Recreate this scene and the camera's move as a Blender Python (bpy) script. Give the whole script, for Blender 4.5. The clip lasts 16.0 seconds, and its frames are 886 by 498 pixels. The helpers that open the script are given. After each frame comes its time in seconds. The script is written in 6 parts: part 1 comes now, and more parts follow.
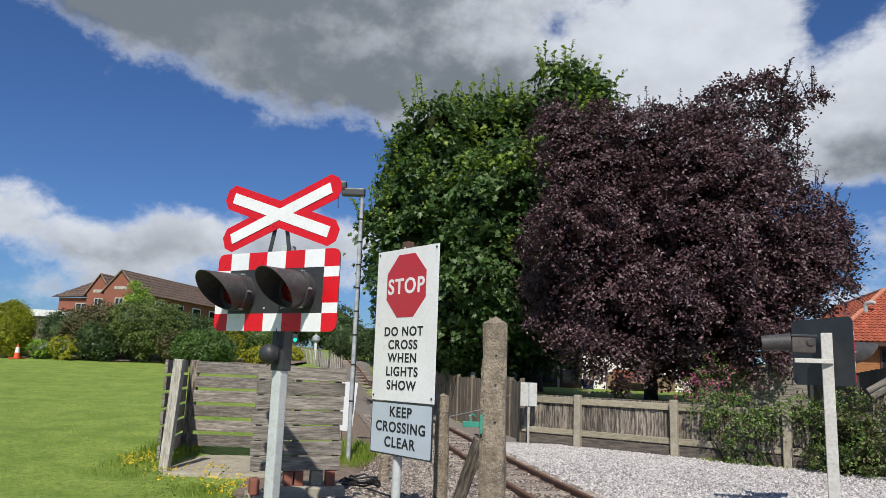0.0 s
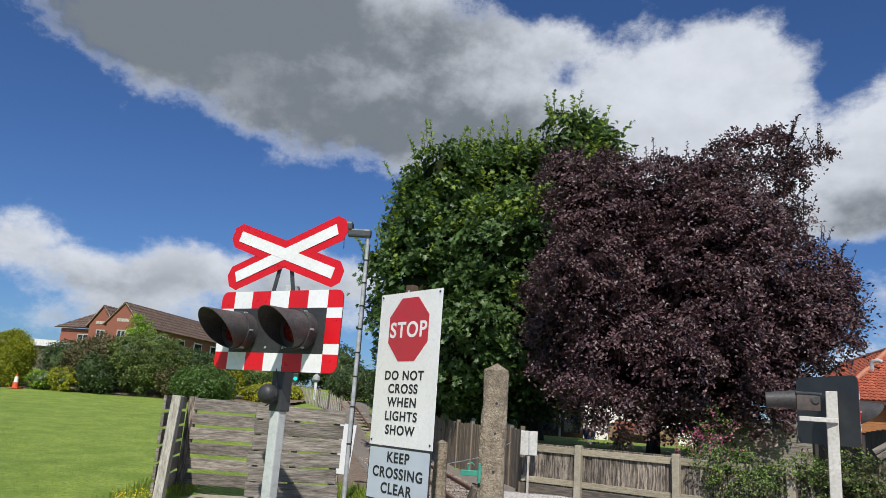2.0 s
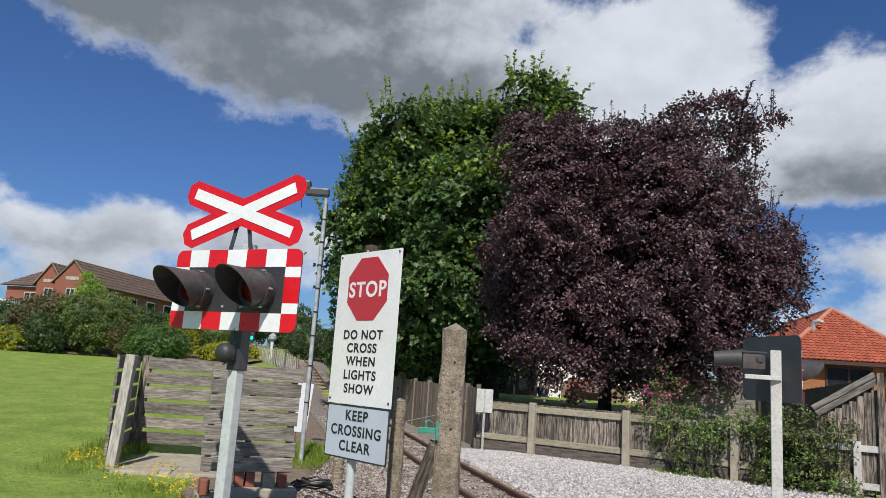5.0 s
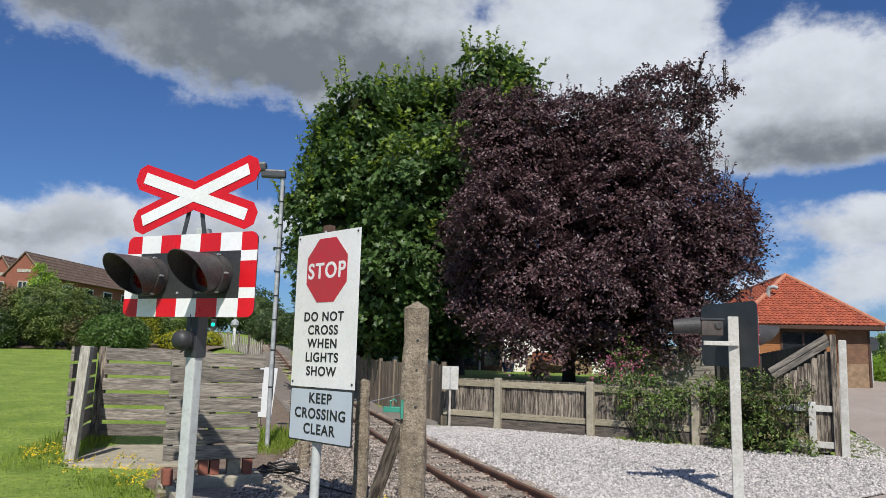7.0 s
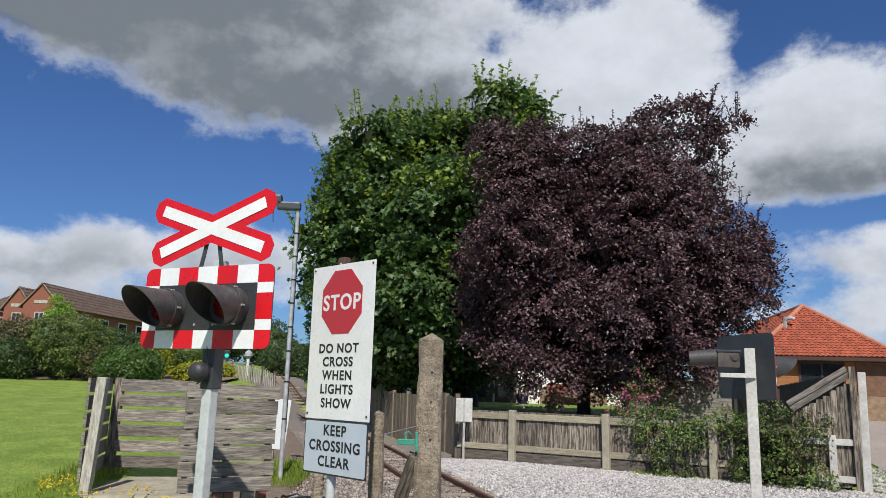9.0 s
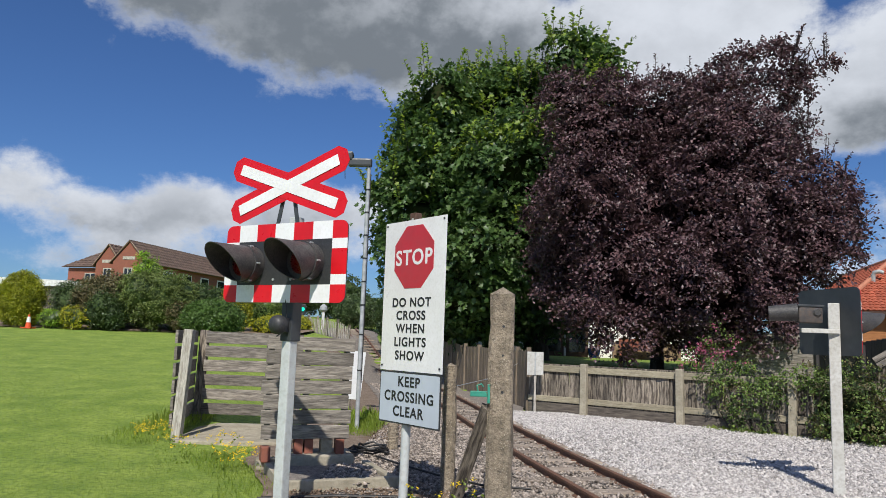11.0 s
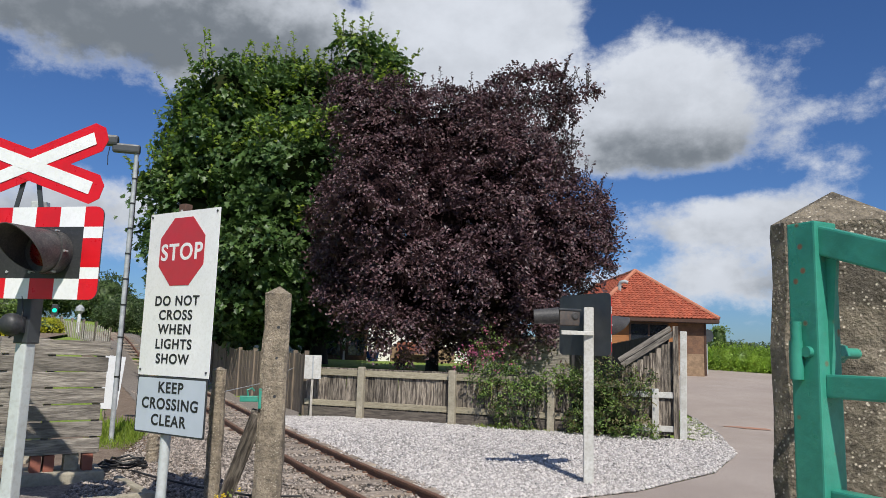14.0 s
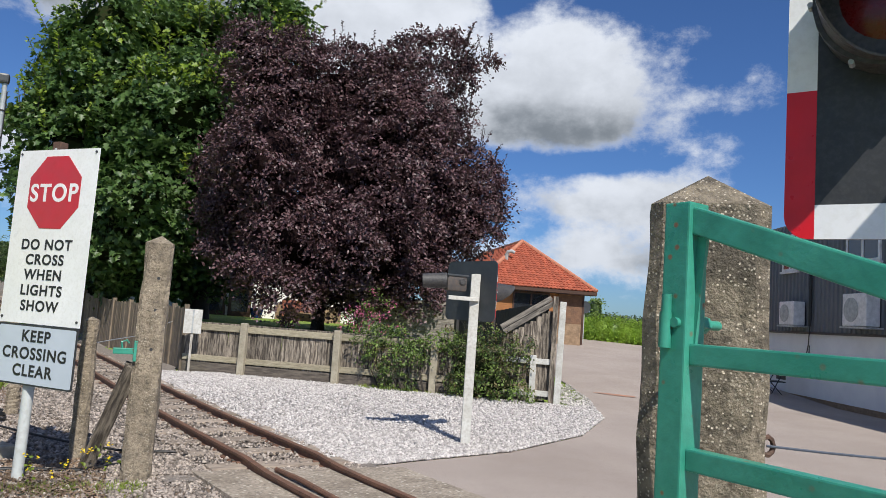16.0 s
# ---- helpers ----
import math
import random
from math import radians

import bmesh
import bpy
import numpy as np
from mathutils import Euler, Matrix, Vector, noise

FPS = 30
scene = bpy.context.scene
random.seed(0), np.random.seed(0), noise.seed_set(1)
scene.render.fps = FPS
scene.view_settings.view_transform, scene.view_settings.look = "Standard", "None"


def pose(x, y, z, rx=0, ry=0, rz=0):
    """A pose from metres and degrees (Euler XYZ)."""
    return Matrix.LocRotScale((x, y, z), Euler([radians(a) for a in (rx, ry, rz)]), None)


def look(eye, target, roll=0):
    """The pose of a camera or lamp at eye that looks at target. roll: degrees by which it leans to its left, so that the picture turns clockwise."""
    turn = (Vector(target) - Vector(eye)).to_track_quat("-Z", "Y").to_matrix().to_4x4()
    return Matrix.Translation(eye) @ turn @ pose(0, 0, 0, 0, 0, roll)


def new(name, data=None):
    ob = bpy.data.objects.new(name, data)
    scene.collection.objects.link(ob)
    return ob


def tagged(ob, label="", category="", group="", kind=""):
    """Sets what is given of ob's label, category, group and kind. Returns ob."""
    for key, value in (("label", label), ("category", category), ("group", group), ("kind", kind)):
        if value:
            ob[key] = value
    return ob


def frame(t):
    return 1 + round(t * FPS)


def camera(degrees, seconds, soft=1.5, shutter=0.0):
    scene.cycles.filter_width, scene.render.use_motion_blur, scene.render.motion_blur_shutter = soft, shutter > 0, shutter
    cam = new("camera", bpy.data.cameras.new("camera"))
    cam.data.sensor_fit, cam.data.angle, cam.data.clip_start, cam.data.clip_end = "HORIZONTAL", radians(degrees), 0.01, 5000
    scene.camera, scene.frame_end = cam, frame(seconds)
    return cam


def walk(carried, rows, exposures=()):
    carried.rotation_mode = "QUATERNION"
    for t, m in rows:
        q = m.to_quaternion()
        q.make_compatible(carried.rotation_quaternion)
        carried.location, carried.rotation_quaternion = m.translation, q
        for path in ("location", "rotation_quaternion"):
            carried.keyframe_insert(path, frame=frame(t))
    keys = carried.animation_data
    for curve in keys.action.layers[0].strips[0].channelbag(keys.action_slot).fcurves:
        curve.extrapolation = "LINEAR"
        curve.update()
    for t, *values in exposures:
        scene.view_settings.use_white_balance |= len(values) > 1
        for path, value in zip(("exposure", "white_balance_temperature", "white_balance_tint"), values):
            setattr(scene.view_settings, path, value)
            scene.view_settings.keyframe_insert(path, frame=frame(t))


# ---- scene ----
cam = camera(62.7, 16.0, 0.6)
PATH = [
    (0, (0.203, -0.158, 1.571), (0.149, 1.814, 1.9), 2.0),
    (0.5, (0.195, -0.136, 1.577), (0.111, 1.835, 1.909), 2.8),
    (1, (0.183, -0.17, 1.587), (0.051, 1.793, 1.95), 4.2),
    (1.5, (0.202, -0.173, 1.599), (0.071, 1.782, 2.003), 4.6),
    (2, (0.209, -0.173, 1.589), (0.136, 1.776, 2.032), 4.0),
    (2.5, (0.202, -0.142, 1.592), (0.214, 1.801, 2.065), 3.5),
    (3, (0.187, -0.14, 1.585), (0.32, 1.794, 2.079), 3.4),
    (3.5, (0.182, -0.132, 1.578), (0.351, 1.805, 2.045), 5.6),
    (4, (0.171, -0.177, 1.592), (0.216, 1.776, 2.02), 6.0),
    (6.5, (0.221, -0.13, 1.582), (0.35, 1.849, 1.839), 1.1),
    (7, (0.218, -0.112, 1.584), (0.375, 1.861, 1.876), 1.5),
    (7.5, (0.2, -0.124, 1.584), (0.363, 1.841, 1.921), 1.4),
    (8, (0.206, -0.144, 1.584), (0.371, 1.815, 1.954), 1.1),
    (8.5, (0.203, -0.15, 1.578), (0.351, 1.806, 1.966), 1.1),
    (9, (0.203, -0.152, 1.588), (0.321, 1.809, 1.962), 1.6),
    (9.5, (0.189, -0.152, 1.587), (0.244, 1.818, 1.928), 2.4),
    (10, (0.191, -0.178, 1.588), (0.166, 1.798, 1.893), 3.3),
    (12.5, (0.194, -0.122, 1.582), (0.093, 1.865, 1.786), 1.0),
    (13, (0.219, -0.077, 1.583), (0.395, 1.901, 1.818), -0.6),
    (13.5, (0.236, -0.019, 1.567), (0.629, 1.923, 1.837), -0.0),
    (14, (0.242, -0.008, 1.564), (0.757, 1.904, 1.839), 1.7),
    (14.5, (0.252, 0.001, 1.561), (0.851, 1.892, 1.815), 2.8),
    (15, (0.243, -0.005, 1.561), (0.892, 1.874, 1.784), 3.5),
    (15.5, (0.23, -0.012, 1.557), (0.94, 1.847, 1.754), 3.9),
    (16, (0.23, -0.017, 1.556), (1.034, 1.805, 1.745), 4.1),
]
walk(cam, [(t, look(eye, target, roll)) for t, eye, target, roll in PATH], [(0, 0.0), (14, 0.0), (15, 0.1), (16, 0.16)])

# ---- light ----
SUN_AZ, SUN_EL = radians(181.0), radians(47.5)
sun = new("sun", bpy.data.lights.new("sun", "SUN"))
sun.data.energy, sun.data.angle, sun.data.color = 4.8, radians(0.55), (1.0, 0.95, 0.87)
sun.matrix_world = look((0, 0, 40), Vector((0, 0, 40)) - Vector((math.sin(SUN_AZ) * math.cos(SUN_EL), math.cos(SUN_AZ) * math.cos(SUN_EL), math.sin(SUN_EL))))


def make_world():
    w = bpy.data.worlds.new("sky")
    scene.world = w
    w.use_nodes = True
    nt = w.node_tree
    nt.nodes.clear()
    N, Lk = nt.nodes.new, nt.links.new

    def math_node(op, a, b=None, c=None, clamp=False):
        n = N("ShaderNodeMath")
        n.operation, n.use_clamp = op, clamp
        for i, v in enumerate((a, b, c)):
            if v is None:
                continue
            if isinstance(v, (int, float)):
                n.inputs[i].default_value = v
            else:
                Lk(v, n.inputs[i])
        return n.outputs[0]

    def step(v, lo, hi, to=(0.0, 1.0)):
        n = N("ShaderNodeMapRange")
        n.interpolation_type = "SMOOTHSTEP"
        Lk(v, n.inputs[0])
        n.inputs[1].default_value, n.inputs[2].default_value = lo, hi
        n.inputs[3].default_value, n.inputs[4].default_value = to
        return n.outputs[0]

    sky = N("ShaderNodeTexSky")
    sky.sky_type, sky.sun_disc = "NISHITA", False
    sky.sun_elevation, sky.sun_rotation = SUN_EL, SUN_AZ
    sky.air_density, sky.dust_density, sky.ozone_density = 1.0, 0.4, 2.5
    co = N("ShaderNodeTexCoord")
    sep = N("ShaderNodeSeparateXYZ")
    Lk(co.outputs["Generated"], sep.inputs[0])
    az = math_node("MULTIPLY", math_node("ARCTAN2", sep.outputs[0], sep.outputs[1]), 57.2958)
    el = math_node("MULTIPLY", math_node("ARCSINE", sep.outputs[2]), 57.2958)
    flat = N("ShaderNodeCombineXYZ")
    Lk(az, flat.inputs[0])
    Lk(math_node("MULTIPLY", el, 1.35), flat.inputs[1])

    def fbm(scale, detail, rough, off):
        n = N("ShaderNodeTexNoise")
        m = N("ShaderNodeVectorMath")
        m.operation = "ADD"
        Lk(flat.outputs[0], m.inputs[0])
        m.inputs[1].default_value = off
        Lk(m.outputs[0], n.inputs["Vector"])
        n.inputs["Scale"].default_value, n.inputs["Detail"].default_value, n.inputs["Roughness"].default_value = scale, detail, rough
        return n.outputs["Fac"]

    big = fbm(0.075, 9.0, 0.56, (31.0, 7.0, 0.0))
    fine = fbm(0.2, 10.0, 0.66, (5.0, 53.0, 2.0))
    # banks of cloud: azimuth, elevation, half width, half height, weight, greyness
    total = grey = None
    for a0, e0, sa, se, wt, gr in CLOUD_BANKS:
        da = math_node("MULTIPLY", math_node("SUBTRACT", az, a0), 1.0 / sa)
        de = math_node("MULTIPLY", math_node("SUBTRACT", el, e0), 1.0 / se)
        r2 = math_node("ADD", math_node("MULTIPLY", da, da), math_node("MULTIPLY", de, de))
        b = math_node("EXPONENT", math_node("MULTIPLY", r2, -1.0))
        total = math_node("MULTIPLY_ADD", b, wt, 0.0 if total is None else total)
        if gr:
            under = math_node("MULTIPLY_ADD", de, -0.75, 0.7, clamp=True)
            grey = math_node("MULTIPLY_ADD", math_node("MULTIPLY", b, under), gr * 1.5, 0.0 if grey is None else grey)
    away = step(math_node("ABSOLUTE", az), 62.0, 80.0)
    wild = math_node("MULTIPLY", math_node("MAXIMUM", step(el, 40.0, 52.0), away), 0.42)
    total = math_node("ADD", math_node("MINIMUM", total, 1.25), wild)
    dens = math_node("ADD", total, math_node("ADD", math_node("MULTIPLY", math_node("SUBTRACT", big, 0.5), 1.2), math_node("MULTIPLY", math_node("SUBTRACT", fine, 0.5), 1.25)))
    mask = step(dens, 0.33, 0.8)
    thick = step(dens, 0.3, 0.78)
    puff = fbm(0.13, 7.0, 0.6, (71.0, 11.0, 4.0))
    lump = math_node("MULTIPLY", step(puff, 0.34, 0.68), 0.42)
    shade = step(math_node("MULTIPLY", thick, math_node("ADD", math_node("MULTIPLY", grey, step(puff, 0.25, 0.72, (0.5, 1.0))), lump)), -0.15, 2.05)
    ramp = N("ShaderNodeMix")
    ramp.data_type = "RGBA"
    Lk(shade, ramp.inputs[0])
    ramp.inputs[6].default_value, ramp.inputs[7].default_value = CLOUD_WHITE, CLOUD_GREY
    mix = N("ShaderNodeMix")
    mix.data_type = "RGBA"
    Lk(mask, mix.inputs[0])
    deep = N("ShaderNodeMix")
    deep.data_type, deep.blend_type = "RGBA", "MULTIPLY"
    deep.inputs[0].default_value = 1.0
    Lk(sky.outputs[0], deep.inputs[6])
    deep.inputs[7].default_value = (0.58, 0.86, 1.31, 1)
    Lk(deep.outputs[2], mix.inputs[6])
    Lk(ramp.outputs[2], mix.inputs[7])
    bg = N("ShaderNodeBackground")
    Lk(mix.outputs[2], bg.inputs[0])
    bg.inputs[1].default_value = 0.067
    out = N("ShaderNodeOutputWorld")
    Lk(bg.outputs[0], out.inputs[0])


CLOUD_WHITE, CLOUD_GREY = (10.8, 11.4, 12.5, 1), (2.8, 3.2, 3.7, 1)
CLOUD_BANKS = [
    (-15, 26, 13.5, 5.6, 1.0, 1.5), (-13, 22.5, 10, 3.6, 0.5, 1.5), (-30, 25.8, 9, 3.0, 0.62, 2.2), (-27, 31, 10, 4, 0.3, 3.0), (-14, 30, 12, 3.5, 0.15, 1.9), (-12, 35, 14, 5, 0.9, 0.8), (-1, 23, 7, 5.5, 0.95, 0.9), (-2, 28, 6, 3, 0.5, 0.5),
    (5, 23, 5, 4.5, 0.6, 0.6), (5, 29, 4, 1.8, 0.5, 0.2), (15, 25.0, 8.5, 5.2, 1.0, 0.1), (22, 25.5, 5, 4.0, 0.6, 0.05), (19, 18, 9, 5.0, 0.9, 0.5), (34, 19.4, 6.8, 4.6, 1.0, 0.25), (29, 15.8, 6, 2.6, 0.6, 1.3), (36, 15.8, 6, 2.2, 0.4, 0.9),
    (6.8, 26.4, 2.2, 1.9, -0.5, 0.0), (5, 35, 6, 1.9, -0.9, 0.0), (27.6, 24.3, 1.6, 1.6, -0.35, 0.0), (34, 12.7, 7, 0.8, -0.4, 0.0), (28, 31.3, 2.4, 0.9, 0.42, 0.2),
    (34, 9.6, 6, 2.6, 0.75, 0.5), (41, 10.4, 5, 2.4, 0.6, 0.4), (42, 6.0, 8, 2.0, 0.6, 0.6), (30, 5.0, 9, 2.2, 0.6, 0.6), (42.8, 22, 1.8, 1.6, 0.42, 0.0), (47.0, 18, 4.0, 1.8, 0.36, 0.1), (45, 13.5, 5, 2.0, 0.3, 0.1), (54, 6.5, 8, 3, 0.6, 0.2),
    (-21, 9.3, 6.0, 2.6, 0.85, 0.5), (-28, 8.0, 4.0, 1.9, 0.7, 0.9), (-33, 10.0, 3.0, 2.4, 0.65, 0.5), (-11, 9.2, 6.5, 3.2, 0.8, 0.7), (-24, 5.0, 16, 1.8, 0.55, 1.0),
]
make_world()

# ---- materials ----


def material(name, color, rough=0.6, metal=0.0, color2=None, scale=8.0, detail=6.0, fine=None, bump=0.0, bump_scale=60.0, spread=(0.35, 0.65), per=0.0, island=0.0, spots=None, spec=0.5, stretch=None, coat=0.0):
    """color to color2 by a noise of that scale; fine: (colour, scale, amount) of a smaller noise; spots: (colour, scale, size) of specks."""
    m = bpy.data.materials.new(name)
    m.use_nodes = True
    nt = m.node_tree
    N, Lk = nt.nodes.new, nt.links.new
    p = nt.nodes["Principled BSDF"]
    p.inputs["Roughness"].default_value, p.inputs["Metallic"].default_value = rough, metal
    p.inputs["Specular IOR Level"].default_value = spec
    p.inputs["Coat Weight"].default_value = coat
    co = N("ShaderNodeTexCoord").outputs["Object"]
    if stretch:
        mp = N("ShaderNodeMapping")
        Lk(co, mp.inputs[0])
        mp.inputs["Scale"].default_value = stretch
        info = N("ShaderNodeObjectInfo")
        cmb = N("ShaderNodeCombineXYZ")
        for i in range(3):
            Lk(info.outputs["Random"], cmb.inputs[i])
        sc = N("ShaderNodeVectorMath")
        sc.operation = "SCALE"
        Lk(cmb.outputs[0], sc.inputs[0])
        sc.inputs["Scale"].default_value = 37.0
        Lk(sc.outputs[0], mp.inputs["Location"])
        co = mp.outputs[0]

    def nz(s, d=6.0):
        n = N("ShaderNodeTexNoise")
        Lk(co, n.inputs["Vector"])
        n.inputs["Scale"].default_value, n.inputs["Detail"].default_value, n.inputs["Roughness"].default_value = s, d, 0.6
        return n.outputs["Fac"]

    def rng(v, a, b, lo=0.0, hi=1.0):
        n = N("ShaderNodeMapRange")
        Lk(v, n.inputs[0])
        n.inputs[1].default_value, n.inputs[2].default_value, n.inputs[3].default_value, n.inputs[4].default_value = a, b, lo, hi
        return n.outputs[0]

    def mixc(f, a, b):
        n = N("ShaderNodeMix")
        n.data_type = "RGBA"
        if isinstance(f, float):
            n.inputs[0].default_value = f
        else:
            Lk(f, n.inputs[0])
        for i, v in ((6, a), (7, b)):
            if isinstance(v, tuple):
                n.inputs[i].default_value = (*v[:3], 1)
            else:
                Lk(v, n.inputs[i])
        return n.outputs[2]

    col = mixc(rng(nz(scale, detail), *spread), color, color2 or tuple(c * 0.75 for c in color))
    if fine:
        col = mixc(rng(nz(fine[1], 4.0), 0.45, 0.7, 0.0, fine[2]), col, fine[0])
    if spots:
        v = N("ShaderNodeTexVoronoi")
        Lk(co, v.inputs["Vector"])
        v.inputs["Scale"].default_value = spots[1]
        mul = N("ShaderNodeMath")
        mul.operation = "MULTIPLY"
        Lk(rng(v.outputs["Distance"], spots[2], spots[2] * 0.5), mul.inputs[0])
        Lk(rng(v.outputs["Color"], 0.45, 0.75), mul.inputs[1])
        col = mixc(mul.outputs[0], col, spots[0])
    for amount, node, sock in ((per, "ShaderNodeObjectInfo", "Random"), (island, "ShaderNodeNewGeometry", "Random Per Island")):
        if amount:
            h = N("ShaderNodeHueSaturation")
            Lk(rng(N(node).outputs[sock], 0, 1, 1 - amount, 1 + amount), h.inputs["Value"])
            Lk(col, h.inputs["Color"])
            col = h.outputs[0]
    Lk(col, p.inputs["Base Color"])
    Lk(rng(nz(scale * 3.1, 3.0), 0.3, 0.7, max(0.02, rough - 0.1), min(1.0, rough + 0.1)), p.inputs["Roughness"])
    if bump:
        b = N("ShaderNodeBump")
        b.inputs["Strength"].default_value, b.inputs["Distance"].default_value = bump, 0.02
        Lk(nz(bump_scale, 5.0), b.inputs["Height"])
        Lk(b.outputs[0], p.inputs["Normal"])
    return m


def leaf_material(name, a, b, trans=0.35, rough=0.45):
    m = bpy.data.materials.new(name)
    m.use_nodes = True
    nt = m.node_tree
    N, Lk = nt.nodes.new, nt.links.new
    p = nt.nodes["Principled BSDF"]
    p.inputs["Roughness"].default_value = rough
    geo = N("ShaderNodeNewGeometry")
    mix = N("ShaderNodeMix")
    mix.data_type = "RGBA"
    Lk(geo.outputs["Random Per Island"], mix.inputs[0])
    mix.inputs[6].default_value, mix.inputs[7].default_value = (*a, 1), (*b, 1)
    co = N("ShaderNodeTexCoord")
    nz = N("ShaderNodeTexNoise")
    Lk(co.outputs["Object"], nz.inputs["Vector"])
    nz.inputs["Scale"].default_value, nz.inputs["Detail"].default_value = 1.3, 3.0
    val = N("ShaderNodeMapRange")
    Lk(nz.outputs["Fac"], val.inputs[0])
    val.inputs[1].default_value, val.inputs[2].default_value, val.inputs[3].default_value, val.inputs[4].default_value = 0.3, 0.7, 0.72, 1.28
    hue = N("ShaderNodeHueSaturation")
    Lk(val.outputs[0], hue.inputs["Value"])
    Lk(mix.outputs[2], hue.inputs["Color"])
    Lk(hue.outputs[0], p.inputs["Base Color"])
    tr = N("ShaderNodeBsdfTranslucent")
    Lk(hue.outputs[0], tr.inputs[0])
    ms = N("ShaderNodeMixShader")
    ms.inputs[0].default_value = trans
    Lk(p.outputs[0], ms.inputs[1])
    Lk(tr.outputs[0], ms.inputs[2])
    Lk(ms.outputs[0], nt.nodes["Material Output"].inputs[0])
    return m


WHITE = material("white_sheeting", (0.84, 0.85, 0.86), 0.35, color2=(0.77, 0.78, 0.78), scale=3, fine=((0.55, 0.54, 0.5), 40, 0.25))
RED = material("red_sheeting", (0.68, 0.006, 0.014), 0.35, color2=(0.57, 0.007, 0.014), scale=5)
FADED_RED = material("faded_red_sheeting", (0.52, 0.03, 0.045), 0.4, color2=(0.45, 0.04, 0.05), scale=5)
GREY_PLATE = material("pale_blue_grey_sheeting", (0.52, 0.58, 0.66), 0.4, color2=(0.47, 0.53, 0.6), scale=3)
BLACK = material("matt_black_paint", (0.022, 0.024, 0.027), 0.5, color2=(0.035, 0.036, 0.038), scale=7, fine=((0.08, 0.08, 0.08), 60, 0.3))
BOARD_BACK = material("dark_grey_board", (0.035, 0.04, 0.045), 0.45, color2=(0.055, 0.06, 0.065), scale=4)
HOOD = material("worn_black_hood", (0.03, 0.03, 0.032), 0.5, color2=(0.06, 0.057, 0.055), scale=12, fine=((0.16, 0.15, 0.14), 70, 0.35), bump=0.15)
LENS = material("dark_red_lens", (0.16, 0.004, 0.004), 0.3, color2=(0.1, 0.004, 0.004), scale=20, coat=0.15)
TEXT = material("black_letters", (0.02, 0.02, 0.022), 0.5)
GALV = material("galvanised_steel", (0.5, 0.52, 0.53), 0.5, 0.2, color2=(0.3, 0.33, 0.34), scale=9, fine=((0.35, 0.33, 0.3), 30, 0.3))
PAINT_GREY = material("pale_grey_paint", (0.55, 0.58, 0.57), 0.5, color2=(0.46, 0.5, 0.49), scale=4, fine=((0.3, 0.28, 0.24), 25, 0.35), bump=0.08)
OFFWHITE = material("dirty_white_paint", (0.6, 0.6, 0.57), 0.6, color2=(0.47, 0.46, 0.42), scale=5, fine=((0.3, 0.27, 0.22), 30, 0.5), bump=0.1)
RUST = material("rust", (0.12, 0.065, 0.045), 0.85, color2=(0.07, 0.045, 0.035), scale=30, bump=0.3)
DULL_STEEL = material("dull_brown_grey_steel", (0.1, 0.088, 0.08), 0.65, 0.2, color2=(0.06, 0.055, 0.055), scale=9, fine=((0.16, 0.1, 0.07), 30, 0.5))
RAIL = material("rusty_rail", (0.19, 0.095, 0.06), 0.7, 0.15, color2=(0.11, 0.062, 0.045), scale=14, fine=((0.22, 0.13, 0.08), 60, 0.5), bump=0.2)
CONC = material("aggregate_concrete", (0.25, 0.21, 0.155), 0.9, color2=(0.1, 0.085, 0.064), scale=7, spread=(0.42, 0.6), fine=((0.06, 0.05, 0.036), 34, 0.85), spots=((0.62, 0.55, 0.44), 120, 0.38), bump=0.7, bump_scale=90)
CONC_SPECK = material("speckled_concrete", (0.36, 0.3, 0.22), 0.9, color2=(0.18, 0.148, 0.108), scale=8, fine=((0.08, 0.065, 0.05), 34, 0.75), spots=((0.62, 0.56, 0.46), 70, 0.3), bump=0.9, bump_scale=50)
CONC_PALE = material("pale_concrete", (0.43, 0.385, 0.295), 0.9, color2=(0.3, 0.265, 0.2), scale=5, fine=((0.2, 0.19, 0.13), 22, 0.5), bump=0.4, bump_scale=50)
DECK = material("worn_concrete_deck", (0.42, 0.36, 0.29), 0.9, color2=(0.24, 0.2, 0.155), scale=3.5, fine=((0.12, 0.1, 0.08), 28, 0.7), spots=((0.55, 0.5, 0.43), 24, 0.4), bump=0.9, bump_scale=40)
WOOD = material("weathered_boards", (0.34, 0.305, 0.26), 0.85, color2=(0.13, 0.115, 0.098), scale=3, fine=((0.07, 0.06, 0.052), 8, 0.8), bump=0.6, bump_scale=12, stretch=(1.0, 9, 9), per=0.32)
WOOD_V = material("weathered_upright_boards", (0.34, 0.29, 0.23), 0.85, color2=(0.075, 0.06, 0.048), scale=3, fine=((0.05, 0.042, 0.035), 9, 0.75), spread=(0.42, 0.58), bump=0.5, bump_scale=14, stretch=(9, 9, 1.0), per=0.42)
FENCE_BROWN = material("brown_fence_boards", (0.24, 0.19, 0.135), 0.85, color2=(0.12, 0.094, 0.07), scale=3, bump=0.4, bump_scale=14, stretch=(8, 8, 1.0), per=0.2)
WOOD_PALE = material("bleached_post", (0.6, 0.57, 0.51), 0.85, color2=(0.3, 0.27, 0.23), scale=4, fine=((0.15, 0.13, 0.1), 12, 0.6), bump=0.5, bump_scale=16, stretch=(8, 8, 1.0))
